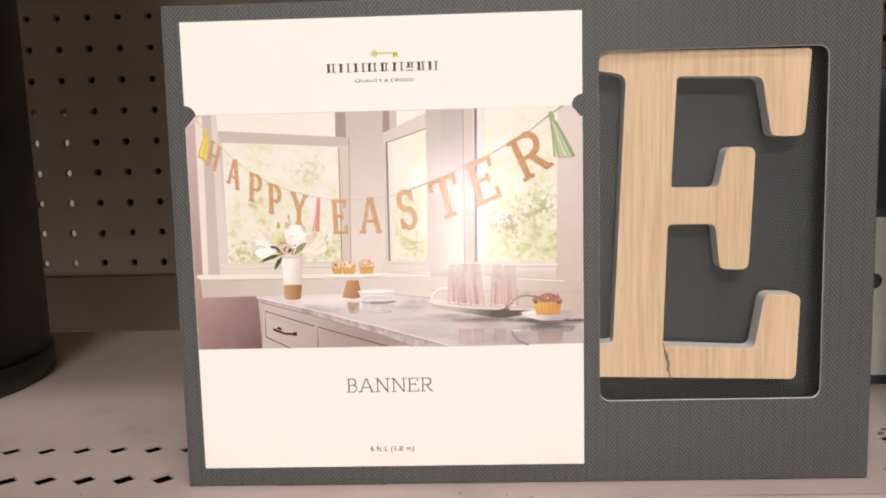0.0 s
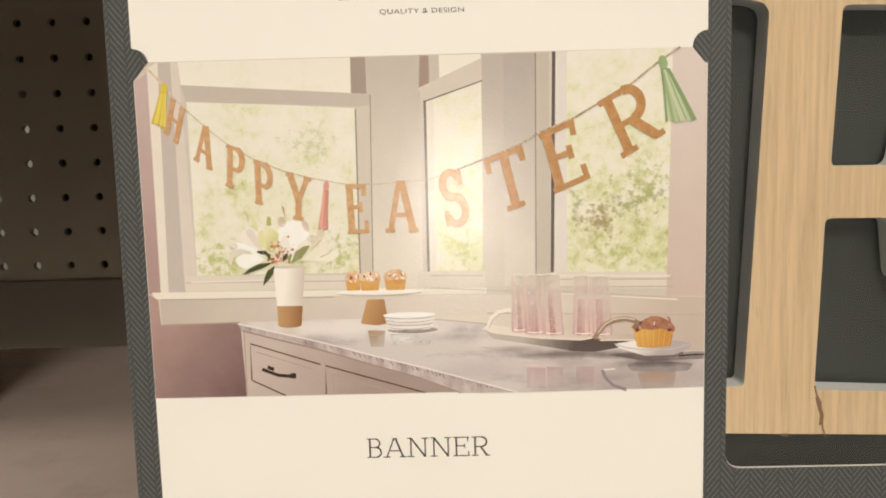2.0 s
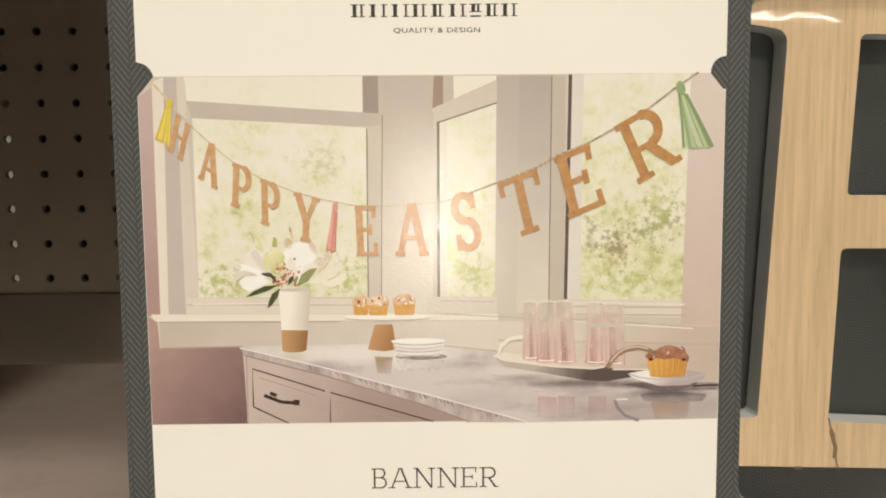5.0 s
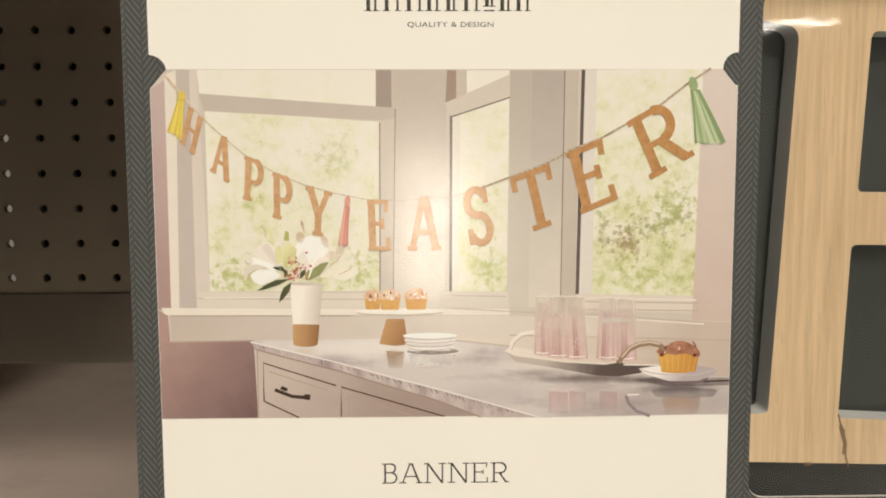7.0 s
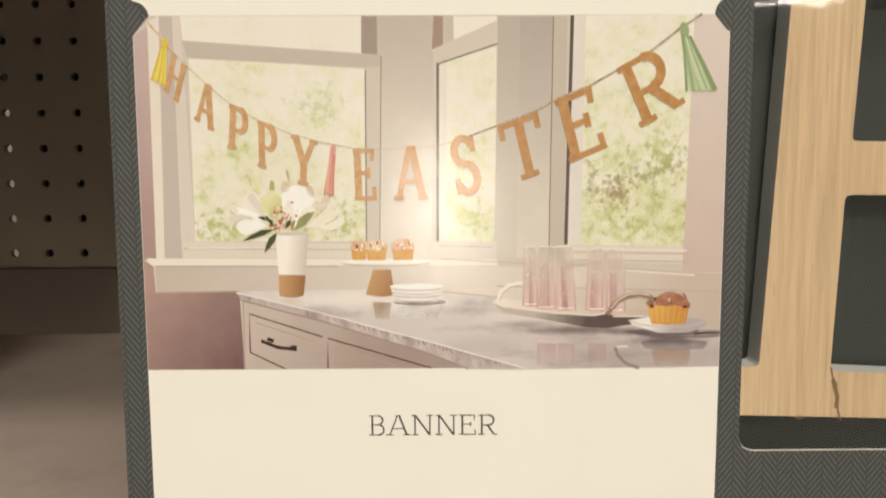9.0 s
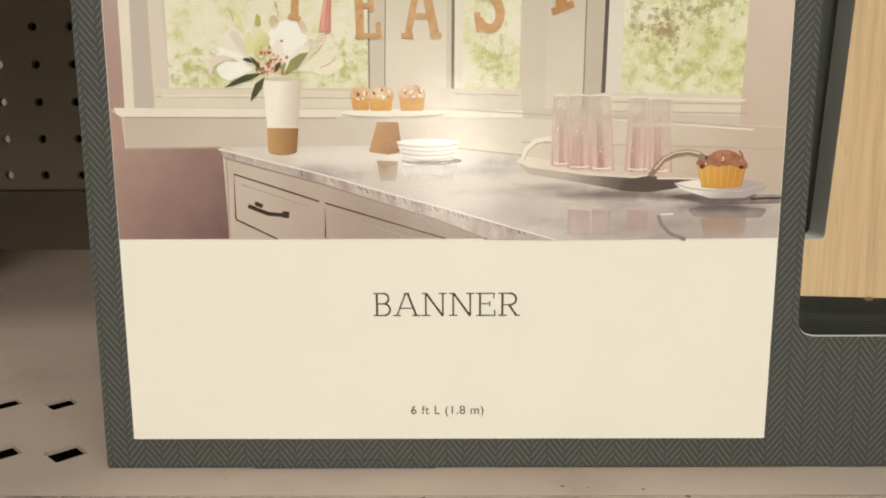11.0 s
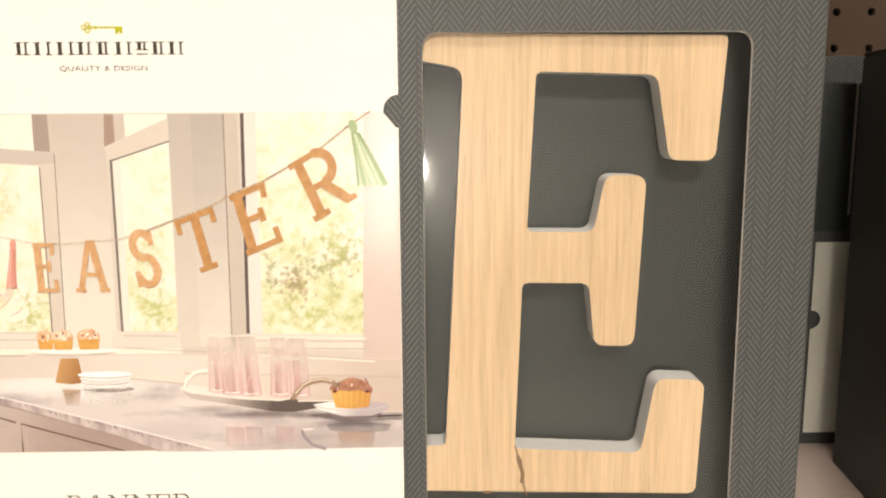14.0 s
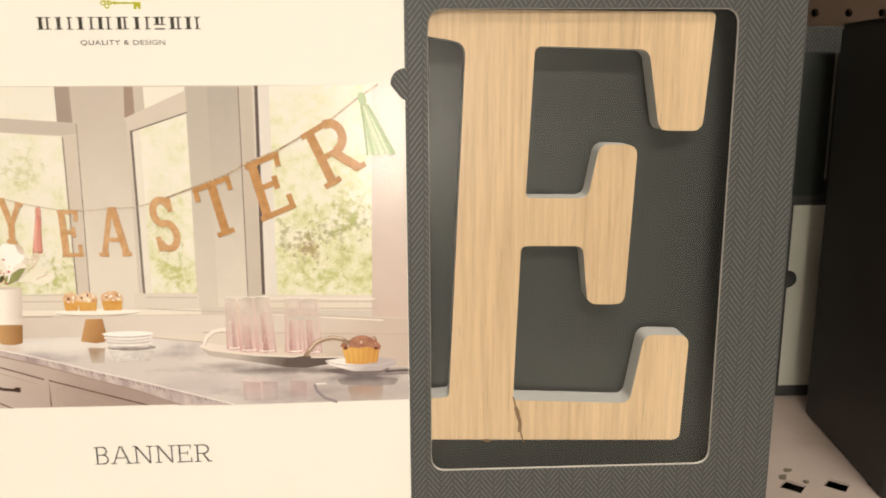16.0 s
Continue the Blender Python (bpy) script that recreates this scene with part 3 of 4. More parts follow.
def photo(card):
    """The kitchen picture printed on the label, area by area, back to front."""
    def s(name, pts, layer, mat):
        return sheet("printed_" + name, pts, layer, mat, card)

    rnd = random.Random(4)
    plaster = ink(214, 203, 188)
    trim = ink(232, 222, 206)
    shade = ink(204, 191, 180)
    deep = ink(150, 132, 118)
    pink = fade((206, 184, 176), (186, 158, 150), 6, 115, 6, 72)
    mauve = fade((190, 160, 150), (138, 110, 108), 6, 66, 27, 47)
    pale_glass = foliage(0.12)
    olive, brown, leaf = (158, 158, 100), (164, 142, 98), (186, 192, 118)
    glass = foliage(0.075, ((42.7, 101.1, 6, 4, leaf, 0.5), (21.9, 76.1, 6, 4, leaf, 0.9), (48.3, 77.1, 5, 5, leaf, 0.9), (75.5, 76.9, 4, 5, leaf, 0.9), (73.6, 89.0, 3, 5, leaf, 0.5)))
    leafy = foliage(0.035, ((105.1, 82.9, 4.5, 5, brown, 0.9), (109.9, 86.5, 6, 4, olive, 0.8), (116.5, 88.2, 4, 4, olive, 0.8), (100.2, 86.5, 3, 4, olive, 0.7), (114.6, 92.5, 5, 5, leaf, 0.7), (108.9, 75.5, 9, 3, leaf, 0.8)))
    L = 4.9
    s("wall", [(L, 45.2), (127.9, 45.2), (127.9, 115.6), (124.7, 119.4), (8.3, 119.5), (L, 115.6)], 0, plaster)
    s("wall", [(L, 115.4), (7.8, 117.2), (7.6, 69), (L, 69)], 1, pink)
    s("casing", [(7.9, 118.4), (10.3, 119.4), (9.4, 69.2), (7.6, 69)], 1, trim)
    s("casing", [(10.3, 119.4), (13.0, 119.4), (13.0, 69.2), (9.4, 69.2)], 1, shade)
    s("casing", [(13.0, 119.4), (14.6, 119.4), (16.0, 72.9), (13.0, 72.9)], 1, ink(222, 210, 196))
    s("window_pane", [(14.6, 119.4), (51.8, 119.3), (51.7, 111.6), (15.0, 114.2)], 1, pale_glass)
    s("window_pane", [(16.0, 111.2), (52.5, 108.6), (52.2, 72.7), (16.0, 72.9)], 1, glass)
    s("window_jamb", [(51.8, 119.3), (55.0, 119.3), (55.4, 111.3), (51.7, 111.6)], 1, ink(176, 160, 148))
    s("window_rail", [(14.9, 114.5), (55.8, 111.5), (55.7, 108.7), (15.9, 110.9)], 2, ink(204, 192, 178))
    s("window_stile", [(52.4, 108.8), (55.8, 109.2), (54.9, 72.1), (52.1, 72.5)], 2, ink(214, 202, 186))
    ribbon("printed_shadow_line", [[(52.5, 108.4), (52.2, 72.7)], [(55.8, 111.3), (55.0, 72.2)]], [0.3, 0.2], 3, ink(160, 146, 130), card)
    s("window_sill", [(13.2, 72.9), (55.1, 72.2), (55.3, 69.1), (13.2, 69.4)], 3, ink(226, 215, 198))
    ribbon("printed_shadow_line", [[(13.4, 71.4), (55.1, 70.9)]], 0.25, 4, shade, card)
    s("pillar", [(55.0, 119.3), (66.7, 119.3), (66.0, 69.0), (55.2, 69.0)], 1, fade((204, 192, 178), (226, 216, 200), 60, 117, 62, 80))
    s("window_jamb", [(66.7, 119.3), (68.6, 119.2), (68.6, 113.1), (66.3, 112.3)], 1, ink(176, 154, 138))
    s("window_jamb", [(68.6, 119.2), (70.8, 119.2), (70.8, 113.9), (68.6, 113.1)], 1, ink(206, 194, 180))
    s("window_pane", [(70.8, 119.2), (79.9, 119.2), (79.9, 117.5), (70.8, 113.9)], 1, pale_glass)
    s("window_pane", [(69.3, 110.0), (79.9, 113.8), (79.3, 72.5), (69.0, 72.6)], 1, glass)
    s("window_stile", [(67.7, 109.6), (69.4, 110.1), (69.1, 72.6), (67.5, 72.6)], 2, ink(230, 222, 206))
    s("window_rail", [(66.1, 112.4), (79.9, 118.4), (79.9, 113.6), (67.8, 109.7)], 3, ink(216, 204, 188))
    ribbon("printed_shadow_line", [[(67.5, 109.8), (67.3, 72.6)], [(67.6, 109.6), (79.9, 113.6)]], [0.55, 0.3], 4, ink(140, 130, 118), card)
    s("window_sill", [(65.0, 72.7), (79.7, 72.5), (79.7, 68.6), (64.8, 69.2)], 3, ink(222, 212, 196))
    s("pillar", [(79.8, 119.2), (91.4, 119.1), (90.8, 69.0), (79.5, 69.0)], 2, fade((196, 186, 172), (216, 206, 190), 82, 116, 82, 72))
    s("pillar", [(84.6, 119.2), (91.4, 119.1), (90.8, 69.0), (84.0, 69.0)], 3, fade((190, 180, 168), (222, 212, 196), 86, 116, 90, 72))
    s("window_jamb", [(91.4, 119.1), (94.3, 119.1), (94.1, 68.2), (90.9, 69.0)], 2, ink(204, 192, 176))
    ribbon("printed_shadow_line", [[(91.4, 119.1), (90.9, 69.0)]], 0.22, 4, deep, card)
    s("window_stile", [(95.5, 119.3), (98.1, 119.3), (97.7, 71.7), (94.7, 71.7)], 2, ink(226, 218, 206))
    ribbon("printed_shadow_line", [[(95.3, 119.3), (94.5, 71.8)]], 0.75, 3, ink(118, 104, 98), card)
    s("window_pane", [(98.1, 119.3), (120.6, 119.4), (120.0, 71.3), (97.7, 71.7)], 2, leafy)
    s("window_sill", [(94.3, 71.7), (119.6, 71.3), (119.5, 67.6), (94.2, 68.2)], 3, ink(226, 214, 198))
    ribbon("printed_shadow_line", [[(94.4, 70.2), (119.6, 69.7)]], 0.25, 4, shade, card)
    s("wall", [(120.6, 119.4), (124.8, 119.3), (127.85, 115.6), (127.85, 61.6), (119.5, 66.0)], 2, fade((222, 208, 196), (212, 192, 178), 123, 116, 124, 68))
    ribbon("printed_shadow_line", [[(96.1, 70.2), (120.8, 69.7)], [(96.1, 68.5), (120.8, 68.0)], [(95.6, 67.5), (122.4, 65.5)], [(67.6, 71.7), (79.2, 71.4)], [(67.6, 68.9), (85.8, 67.8)]], [0.3, 0.3, 0.22, 0.22, 0.22], 6, ink(204, 188, 172), card)
    ribbon("printed_sill_light", [[(96.1, 67.0), (122.1, 65.1)]], 0.3, 6, ink(234, 225, 210), card)
    ribbon("printed_sill_light", [[(96.0, 71.0), (120.3, 70.4)]], 0.3, 6, ink(234, 225, 210), card)
    ribbon("printed_sill_light", [[(14.6, 71.5), (32.3, 71.5)]], 0.3, 6, ink(234, 225, 210), card)
    # ledge, apron, lower wall
    s("apron", [(7.4, 67.9), (80.0, 67.2), (127.8, 65.6), (127.8, 61.4), (25.0, 62.2), (7.4, 62.0)], 4, fade((206, 192, 178), (224, 212, 198), 8, 64, 70, 66))
    s("apron", [(90.0, 66.8), (127.8, 65.5), (127.8, 61.4), (90.0, 62.0)], 5, fade((224, 212, 198), (208, 190, 174), 92, 64, 122, 63))
    s("ledge", [(5.6, 69.4), (80.0, 68.7), (80.0, 67.4), (6.3, 67.8)], 5, ink(236, 226, 210))
    ribbon("printed_shadow_line", [[(7.4, 67.7), (46.0, 67.4)], [(7.5, 61.95), (25.0, 62.2)]], [0.2, 0.3], 6, ink(186, 166, 150), card)
    s("lower_wall", [(L, 69.0), (6.9, 67.7), (7.2, 62.0), (25.0, 62.1), (25.6, 45.2), (L, 45.2)], 5, mauve)
    # cabinet and marble counter
    s("cabinet", [(25.4, 61.0), (86.0, 45.2), (25.5, 45.2)], 6, fade((206, 190, 178), (176, 156, 146), 30, 58, 56, 46))
    marble = blended((214, 204, 196), (188, 176, 172), 110, (0.4, 1, 1.5), [
        (54, 60.6, 26, 2.6, (234, 226, 216), 0.8), (84, 56.4, 9, 1.6, (226, 216, 206), 0.6), (114, 47.4, 24, 5.0, (172, 158, 154), 0.6), (78, 50.0, 10, 2.4, (198, 186, 182), 0.6),
        (61.2, 58.2, 4.6, 1.3, (238, 234, 228), 0.6), (54.6, 58.4, 1.7, 1.5, (204, 184, 160), 0.6), (36.0, 59.8, 2.4, 1.0, (214, 194, 172), 0.5),
        (98, 53.4, 12, 0.9, (130, 114, 110), 0.8), (110, 52.8, 8, 0.8, (128, 112, 110), 0.8), (86, 54.6, 6, 0.8, (168, 154, 148), 0.7),
        (92, 49.4, 3.4, 2.4, (216, 194, 188), 0.6), (89.6, 49.2, 0.8, 2.6, (226, 204, 198), 0.6), (102.4, 48.8, 3.6, 2.2, (208, 186, 180), 0.55), (117.2, 51.0, 7.4, 1.0, (126, 114, 116), 0.8), (117.0, 47.8, 3.2, 1.4, (196, 168, 148), 0.7)])
    front = [(24.3, 61.9), (33.5, 59.6), (43.2, 57.2), (55.3, 53.7), (65.1, 51.1), (77.4, 47.5), (86.6, 44.8)]
    s("counter", front + [(127.85, 45.2), (127.85, 62.0), (60.0, 62.5), (25.0, 62.2)], 7, marble)
    mirror = sheer((126, 114, 116), (150, 138, 136), 47, 53, 0.1, 0.55)
    s("reflection", rounded([(110.6, 50.7), (116.8, 51.4), (125.7, 50.6), (124.5, 49.0), (118.1, 48.7), (111.9, 49.2)], 0.8, 4), 9, mirror)
    s("reflection", rounded([(113.1, 48.9), (121.8, 48.9), (121.2, 45.3), (114.2, 45.2)], 0.6, 4), 9, sheer((206, 172, 146), (196, 160, 132), 46, 52, 0.15, 0.45))
    for a, b in ((88.6, 92.8), (93.0, 96.7), (99.6, 103.5)):
        s("reflection", [(a, 50.6), (b, 50.3), (b, 45.6), (a, 45.9)], 9, sheer((222, 196, 190), (214, 180, 176), 45, 52, 0.1, 0.4))
    s("reflection", [(53.4, 59.7), (57.3, 59.6), (56.8, 55.9), (53.9, 56.0)], 9, sheer((206, 182, 156), (196, 164, 132), 55, 60, 0.1, 0.6))
    s("reflection", [(58.1, 58.9), (68.3, 58.8), (67.1, 56.1), (59.0, 56.2)], 9, sheer((240, 234, 226), (236, 228, 218), 55, 60, 0.1, 0.6))
    ribbon("printed_reflection_line", [[(105.4, 49.5), (106.0, 47.8), (107.7, 46.0), (110.7, 44.9)]], 0.7, 10, ink(158, 146, 146), card)
    ribbon("printed_reflection_line", [[(105.7, 49.6), (108.2, 49.7)]], 0.3, 10, ink(236, 226, 218), card)
    s("back_wall", [(63.0, 62.6), (127.85, 62.2), (127.85, 53.5), (118.0, 53.6), (104.0, 56.6), (80.0, 60.6)], 8, fade((226, 214, 198), (206, 188, 172), 80, 62, 124, 56, 60))
    ribbon("printed_shadow_line", [[(63.0, 62.5), (80.0, 60.6)], [(80.0, 63.0), (104.0, 62.3), (127.8, 61.5)]], [0.25, 0.25], 9, ink(200, 182, 166), card)
    lower = [(25.3, 60.3), (33.5, 58.0), (43.2, 55.4), (55.3, 51.5), (63.9, 48.9), (73.7, 45.0)]
    s("counter_edge", front + lower[::-1], 8, ink(214, 200, 192, other=(174, 156, 152), grain=300, stretch=(1.2, 1, 0.5)))
    ribbon("printed_edge_light", [front], 0.22, 9, ink(238, 230, 222), card)
    ribbon("printed_shadow_line", [lower], 0.3, 9, ink(170, 148, 134), card)
    for k in range(70):
        x = 26.0 + 58.0 * (k + rnd.random()) / 70
        n0 = next(i for i, p in enumerate(front) if p[0] > x)
        a, b = front[n0 - 1], front[n0]
        z = a[1] + (b[1] - a[1]) * (x - a[0]) / (b[0] - a[0])
        ribbon("printed_vein", [[(x, z - 0.3), (x + 0.2 + rnd.random() * 0.5, z - 0.3 - 1.1 * rnd.uniform(0.4, 1.0))]], 0.08 + 0.26 * rnd.random(), 9, ink(*rnd.choice(((168, 150, 148), (184, 166, 162), (196, 180, 174), (152, 134, 132)))), card)
    for k in range(16):
        x, z = rnd.uniform(36, 118), rnd.uniform(50, 60)
        if z > 63.5 - (x - 25) * 0.26 + 1.5:
            ribbon("printed_vein", [[(x, z), (x + 2.5, z - 0.25), (x + rnd.uniform(4, 8), z - rnd.uniform(0.2, 1.4))]], 0.14, 9, ink(200, 186, 178), card)
    line = ink(112, 84, 66)
    ribbon("printed_drawer_gap", [[(26.9, 49.0), (26.95, 57.3), (42.5, 52.2)], [(26.9, 48.9), (34.4, 45.2)], [(43.5, 45.3), (43.6, 51.9), (65.8, 45.2)]], 0.32, 8, line, card)
    ribbon("printed_panel_line", [[(28.2, 55.4), (40.6, 51.2)], [(45.2, 49.9), (45.2, 45.3)], [(45.2, 49.9), (58.5, 45.6)], [(25.7, 60.0), (25.7, 45.3)]], 0.22, 8, ink(186, 166, 148), card)
    ribbon("printed_drawer_handle", [[(29.3, 51.4), (33.0, 49.9), (36.7, 49.6)], [(30.6, 51.9), (32.0, 51.3)], [(35.6, 49.8), (36.9, 49.7)]], [0.75, 0.8, 1.2], 9, ink(88, 66, 52), card)
    # vase
    s("vase", [(33.0, 74.4), (40.0, 74.3), (39.0, 64.6), (38.6, 61.3), (33.6, 61.3), (33.5, 64.6)], 11, fade((244, 235, 222), (206, 190, 174), 35, 68, 40.4, 67.4, 60))
    s("vase_mouth", oval(36.5, 74.4, 3.5, 0.35, 14), 12, ink(216, 204, 188))
    s("vase_base", [(33.45, 65.7), (39.15, 65.6), (38.7, 61.4)] + oval(36.1, 61.4, 2.6, 0.6, 8, 0, 0, -180)[1:-1] + [(33.5, 61.4)], 13, fade((206, 164, 116), (162, 118, 74), 34, 63, 39.2, 62.4))
    # flowers and leaves
    white, cream, dusk = ink(246, 240, 230), ink(238, 229, 214), ink(228, 217, 202)
    rose = sheer((238, 198, 184), (228, 168, 154), 78, 92, 0.1, 0.5, 420)

    def petal(pts, layer, mat):
        s("petal", rounded(pts, 0.9, 4), layer, mat)

    petal([(25.9, 82.1), (28.1, 83.7), (30.4, 82.0), (31.7, 76.7), (29.1, 77.9), (26.5, 79.4)], 10, cream)
    petal([(27.1, 82.5), (28.5, 83.3), (30.1, 80.8), (31.3, 77.4), (29.1, 79.4)], 11, dusk)
    petal([(23.4, 79.4), (25.6, 80.1), (28.9, 78.9), (31.7, 76.7), (28.4, 77.7), (25.5, 78.5)], 11, white)
    petal([(23.2, 75.8), (23.8, 78.0), (25.8, 78.7), (28.9, 77.9), (26.2, 77.6), (24.4, 76.8), (23.6, 74.8)], 12, dusk)
    petal([(24.5, 76.5), (26.5, 77.6), (29.3, 77.5), (31.5, 76.2), (29.8, 75.3), (26.9, 74.1), (25.4, 74.8)], 10, white)
    petal([(29.4, 81.1), (30.2, 83.2), (31.3, 84.4), (31.6, 81.3), (31.1, 78.9)], 10, cream)
    petal([(34.4, 79.4), (33.9, 82.0), (35.5, 83.9), (37.4, 84.8), (39.5, 84.3), (41.2, 82.0), (41.6, 79.6), (40.1, 77.6), (37.7, 75.7), (35.6, 76.5)], 11, white)
    petal([(35.3, 76.5), (34.7, 79.8), (36.1, 82.0), (37.3, 78.4), (37.0, 76.0)], 12, cream)
    petal([(37.0, 76.0), (38.7, 79.3), (41.4, 81.0), (41.6, 79.3), (39.9, 77.4)], 12, cream)
    petal([(37.7, 75.7), (39.4, 77.4), (41.6, 79.2), (40.9, 77.2), (38.9, 75.5)], 13, dusk)
    petal([(38.7, 75.7), (41.8, 77.9), (44.3, 79.1), (46.9, 79.3), (44.9, 77.4), (42.0, 75.7)], 10, ink(236, 229, 206))
    petal([(41.6, 75.7), (44.0, 77.4), (47.4, 78.1), (47.8, 76.6), (44.9, 74.9)], 10, ink(238, 231, 210))
    for cx, cz, rx, rz in ((35.4, 84.4, 0.9, 1.2), (40.6, 83.4, 0.7, 1.4), (42.1, 80.5, 1.4, 0.9), (24.4, 79.2, 1.0, 0.6), (43.8, 81.5, 1.0, 0.8), (36.0, 86.6, 0.25, 1.4)):
        s("blush", oval(cx, cz, rx, rz, 14, rnd.uniform(-30, 30)), 13, rose)
    s("bud", rounded([(31.8, 78.2), (31.5, 81.8), (32.9, 83.5), (34.6, 81.9), (34.3, 79.1), (32.9, 77.6)], 0.8, 4), 13, fade((232, 226, 176), (196, 190, 112), 32, 82, 35, 78))
    s("bud", rounded([(30.2, 78.9), (30.0, 82.0), (31.1, 83.0), (31.6, 80.8), (31.3, 78.7)], 0.6, 4), 12, ink(228, 222, 170))
    s("bud", rounded([(31.9, 83.7), (32.3, 85.9), (33.0, 85.4), (33.1, 83.6)], 0.4, 4), 13, ink(192, 188, 116))
    s("bud", rounded([(28.6, 85.2), (29.1, 86.6), (29.7, 84.7), (29.9, 82.8)], 0.4, 4), 10, ink(226, 224, 170))
    for k in range(70):
        cx, cz = 34.4 + rnd.gauss(0, 1.35), 77.3 + rnd.gauss(0, 1.35)
        s("blossom", oval(cx, cz, 0.15 + 0.22 * rnd.random(), 0.15 + 0.3 * rnd.random(), 7), 14, ink(*rnd.choice(((206, 122, 112), (190, 96, 88), (214, 140, 130), (236, 212, 168), (168, 150, 100), (238, 218, 190), (214, 190, 150), (186, 108, 96)))))
    green = ink(112, 114, 76, other=(84, 90, 60), grain=160)
    fresh = ink(150, 152, 100, other=(178, 178, 122), grain=160)
    for a, b, w, mat in (((33.1, 75.5), (26.0, 72.9), 1.3, green), ((33.4, 74.8), (30.6, 70.4), 1.5, green), ((36.9, 75.1), (41.4, 79.1), 1.9, fresh), ((31.5, 77.2), (29.4, 77.9), 0.9, green), ((32.9, 75.7), (30.8, 78.4), 0.8, green), ((35.1, 75.5), (36.5, 77.4), 0.9, green), ((36.3, 75.2), (37.3, 77.4), 0.8, fresh)):
        d = Vector((b[0] - a[0], b[1] - a[1]))
        n = Vector((-d.y, d.x)).normalized() * w * 0.5
        m, q = Vector(a) + d * 0.4, Vector(a) + d * 0.75
        s("leaf", [a, (m.x + n.x, m.y + n.y + 0.3), (q.x + n.x * 0.7, q.y + n.y * 0.7 + 0.25), b, (q.x - n.x * 0.6, q.y - n.y * 0.6 + 0.2), (m.x - n.x, m.y - n.y + 0.2)], 15, mat)
    for a, b in (((43.5, 76.4), (46.2, 77.8)), ((41.8, 78.4), (44.0, 80.5)), ((28.1, 84.5), (27.2, 86.9))):
        ribbon("printed_stem", [[a, ((a[0] + b[0]) / 2 + 0.3, (a[1] + b[1]) / 2), b]], 0.16, 13, ink(212, 178, 156), card)
    # muffins on a stand, plates
    s("cake_stand", oval(56.4, 68.4, 9.6, 0.65), 10, ink(244, 236, 222))
    ribbon("printed_stand_rim", [bow(56.4, 68.3, 9.5, 0.8, 195, 345)], 0.22, 11, ink(206, 192, 174), card)
    s("stand_foot", rounded([(53.5, 66.7), (57.3, 66.7), (58.1, 61.2), (55.4, 60.8), (51.9, 61.3)], 0.3, 3), 11, fade((206, 162, 112), (172, 124, 80), 52.6, 64, 58, 62))
    crumb = ink(232, 184, 108, other=(218, 160, 84), grain=300)
    top = ink(214, 156, 104, other=(238, 214, 180), grain=420)
    for x, z, w, h in ((50.6, 68.8, 1.7, 2.5), (59.9, 68.7, 2.4, 2.7), (54.3, 68.7, 2.2, 2.5)):
        s("muffin_case", rounded([(x - w * 0.85, z), (x + w * 0.85, z), (x + w, z + h), (x - w, z + h)], 0.3, 3), 12, crumb)
        dome = oval(x, z + h, w * 1.1, 1.9, 18, 0, 0, 180) + oval(x, z + h, w * 1.08, 0.5, 10, 0, 180, 180)[1:-1]
        s("muffin_top", [(p + rnd.uniform(-0.12, 0.12), q + rnd.uniform(-0.16, 0.16)) for p, q in dome], 13, top)
        for k in range(11):
            s("crumb", oval(x + rnd.uniform(-1, 1) * w * 0.8, z + h + rnd.uniform(-0.5, 1.4), 0.2 + 0.25 * rnd.random(), 0.2, 7, rnd.random() * 180), 14, ink(*rnd.choice(((150, 90, 70), (244, 232, 214), (246, 238, 224), (226, 190, 150), (196, 130, 84)))))
    px, pz = 62.8, 62.7
    s("plate_shadow", oval(px + 0.6, pz - 3.1, 5.6, 0.75), 11, sheer((150, 136, 130), (170, 156, 148), 57, 61, 0.8, 0.4))
    for k in range(4):
        z, r = pz - 2.3 + k * 0.78, 5.2 + 0.18 * k
        s("plate", rounded([(px - r, z + 0.35), (px + r, z + 0.35), (px + r * 0.97, z - 0.1), (px + r * 0.8, z - 0.7), (px - r * 0.8, z - 0.7), (px - r * 0.97, z - 0.1)], 0.3, 3), 12 + k, ink(*((238, 230, 222), (226, 217, 208), (238, 230, 222), (230, 222, 214))[k]))
        ribbon("printed_plate_rim", [bow(px, z + 0.2, r * 0.97, 0.8, 200, 340)], 0.12, 12 + k, ink(168, 152, 144), card)
    s("plate", oval(px, pz + 0.35, 5.85, 0.62), 17, ink(246, 240, 232))
    # tray, tumblers
    s("tray_bed", rounded([(78.9, 59.7), (80.5, 60.5), (87.1, 59.4), (99.4, 58.6), (112.5, 57.5), (113.0, 56.2), (104.3, 56.3), (92.0, 57.0), (80.4, 58.6)], 0.4, 3), 11, fade((236, 224, 210), (204, 186, 168), 80, 60, 114, 57))
    s("tray", rounded([(78.9, 59.5), (81.0, 58.5), (92.0, 56.9), (100.7, 56.3), (103.8, 56.9), (105.8, 56.3), (112.5, 56.2), (111.8, 55.4), (108.1, 54.4), (103.4, 53.7), (98.8, 54.0), (92.1, 55.3), (81.3, 57.2)], 0.5, 3), 12, fade((200, 186, 174), (112, 98, 92), 88, 58.8, 98, 54.4, 320))
    ribbon("printed_tray_rim", [[(79.0, 59.6), (81.2, 58.6), (92.0, 57.1), (100.7, 56.6), (103.1, 56.9)], [(104.8, 56.3), (112.5, 56.2)]], [0.35, 0.3], 13, ink(234, 222, 206), card)
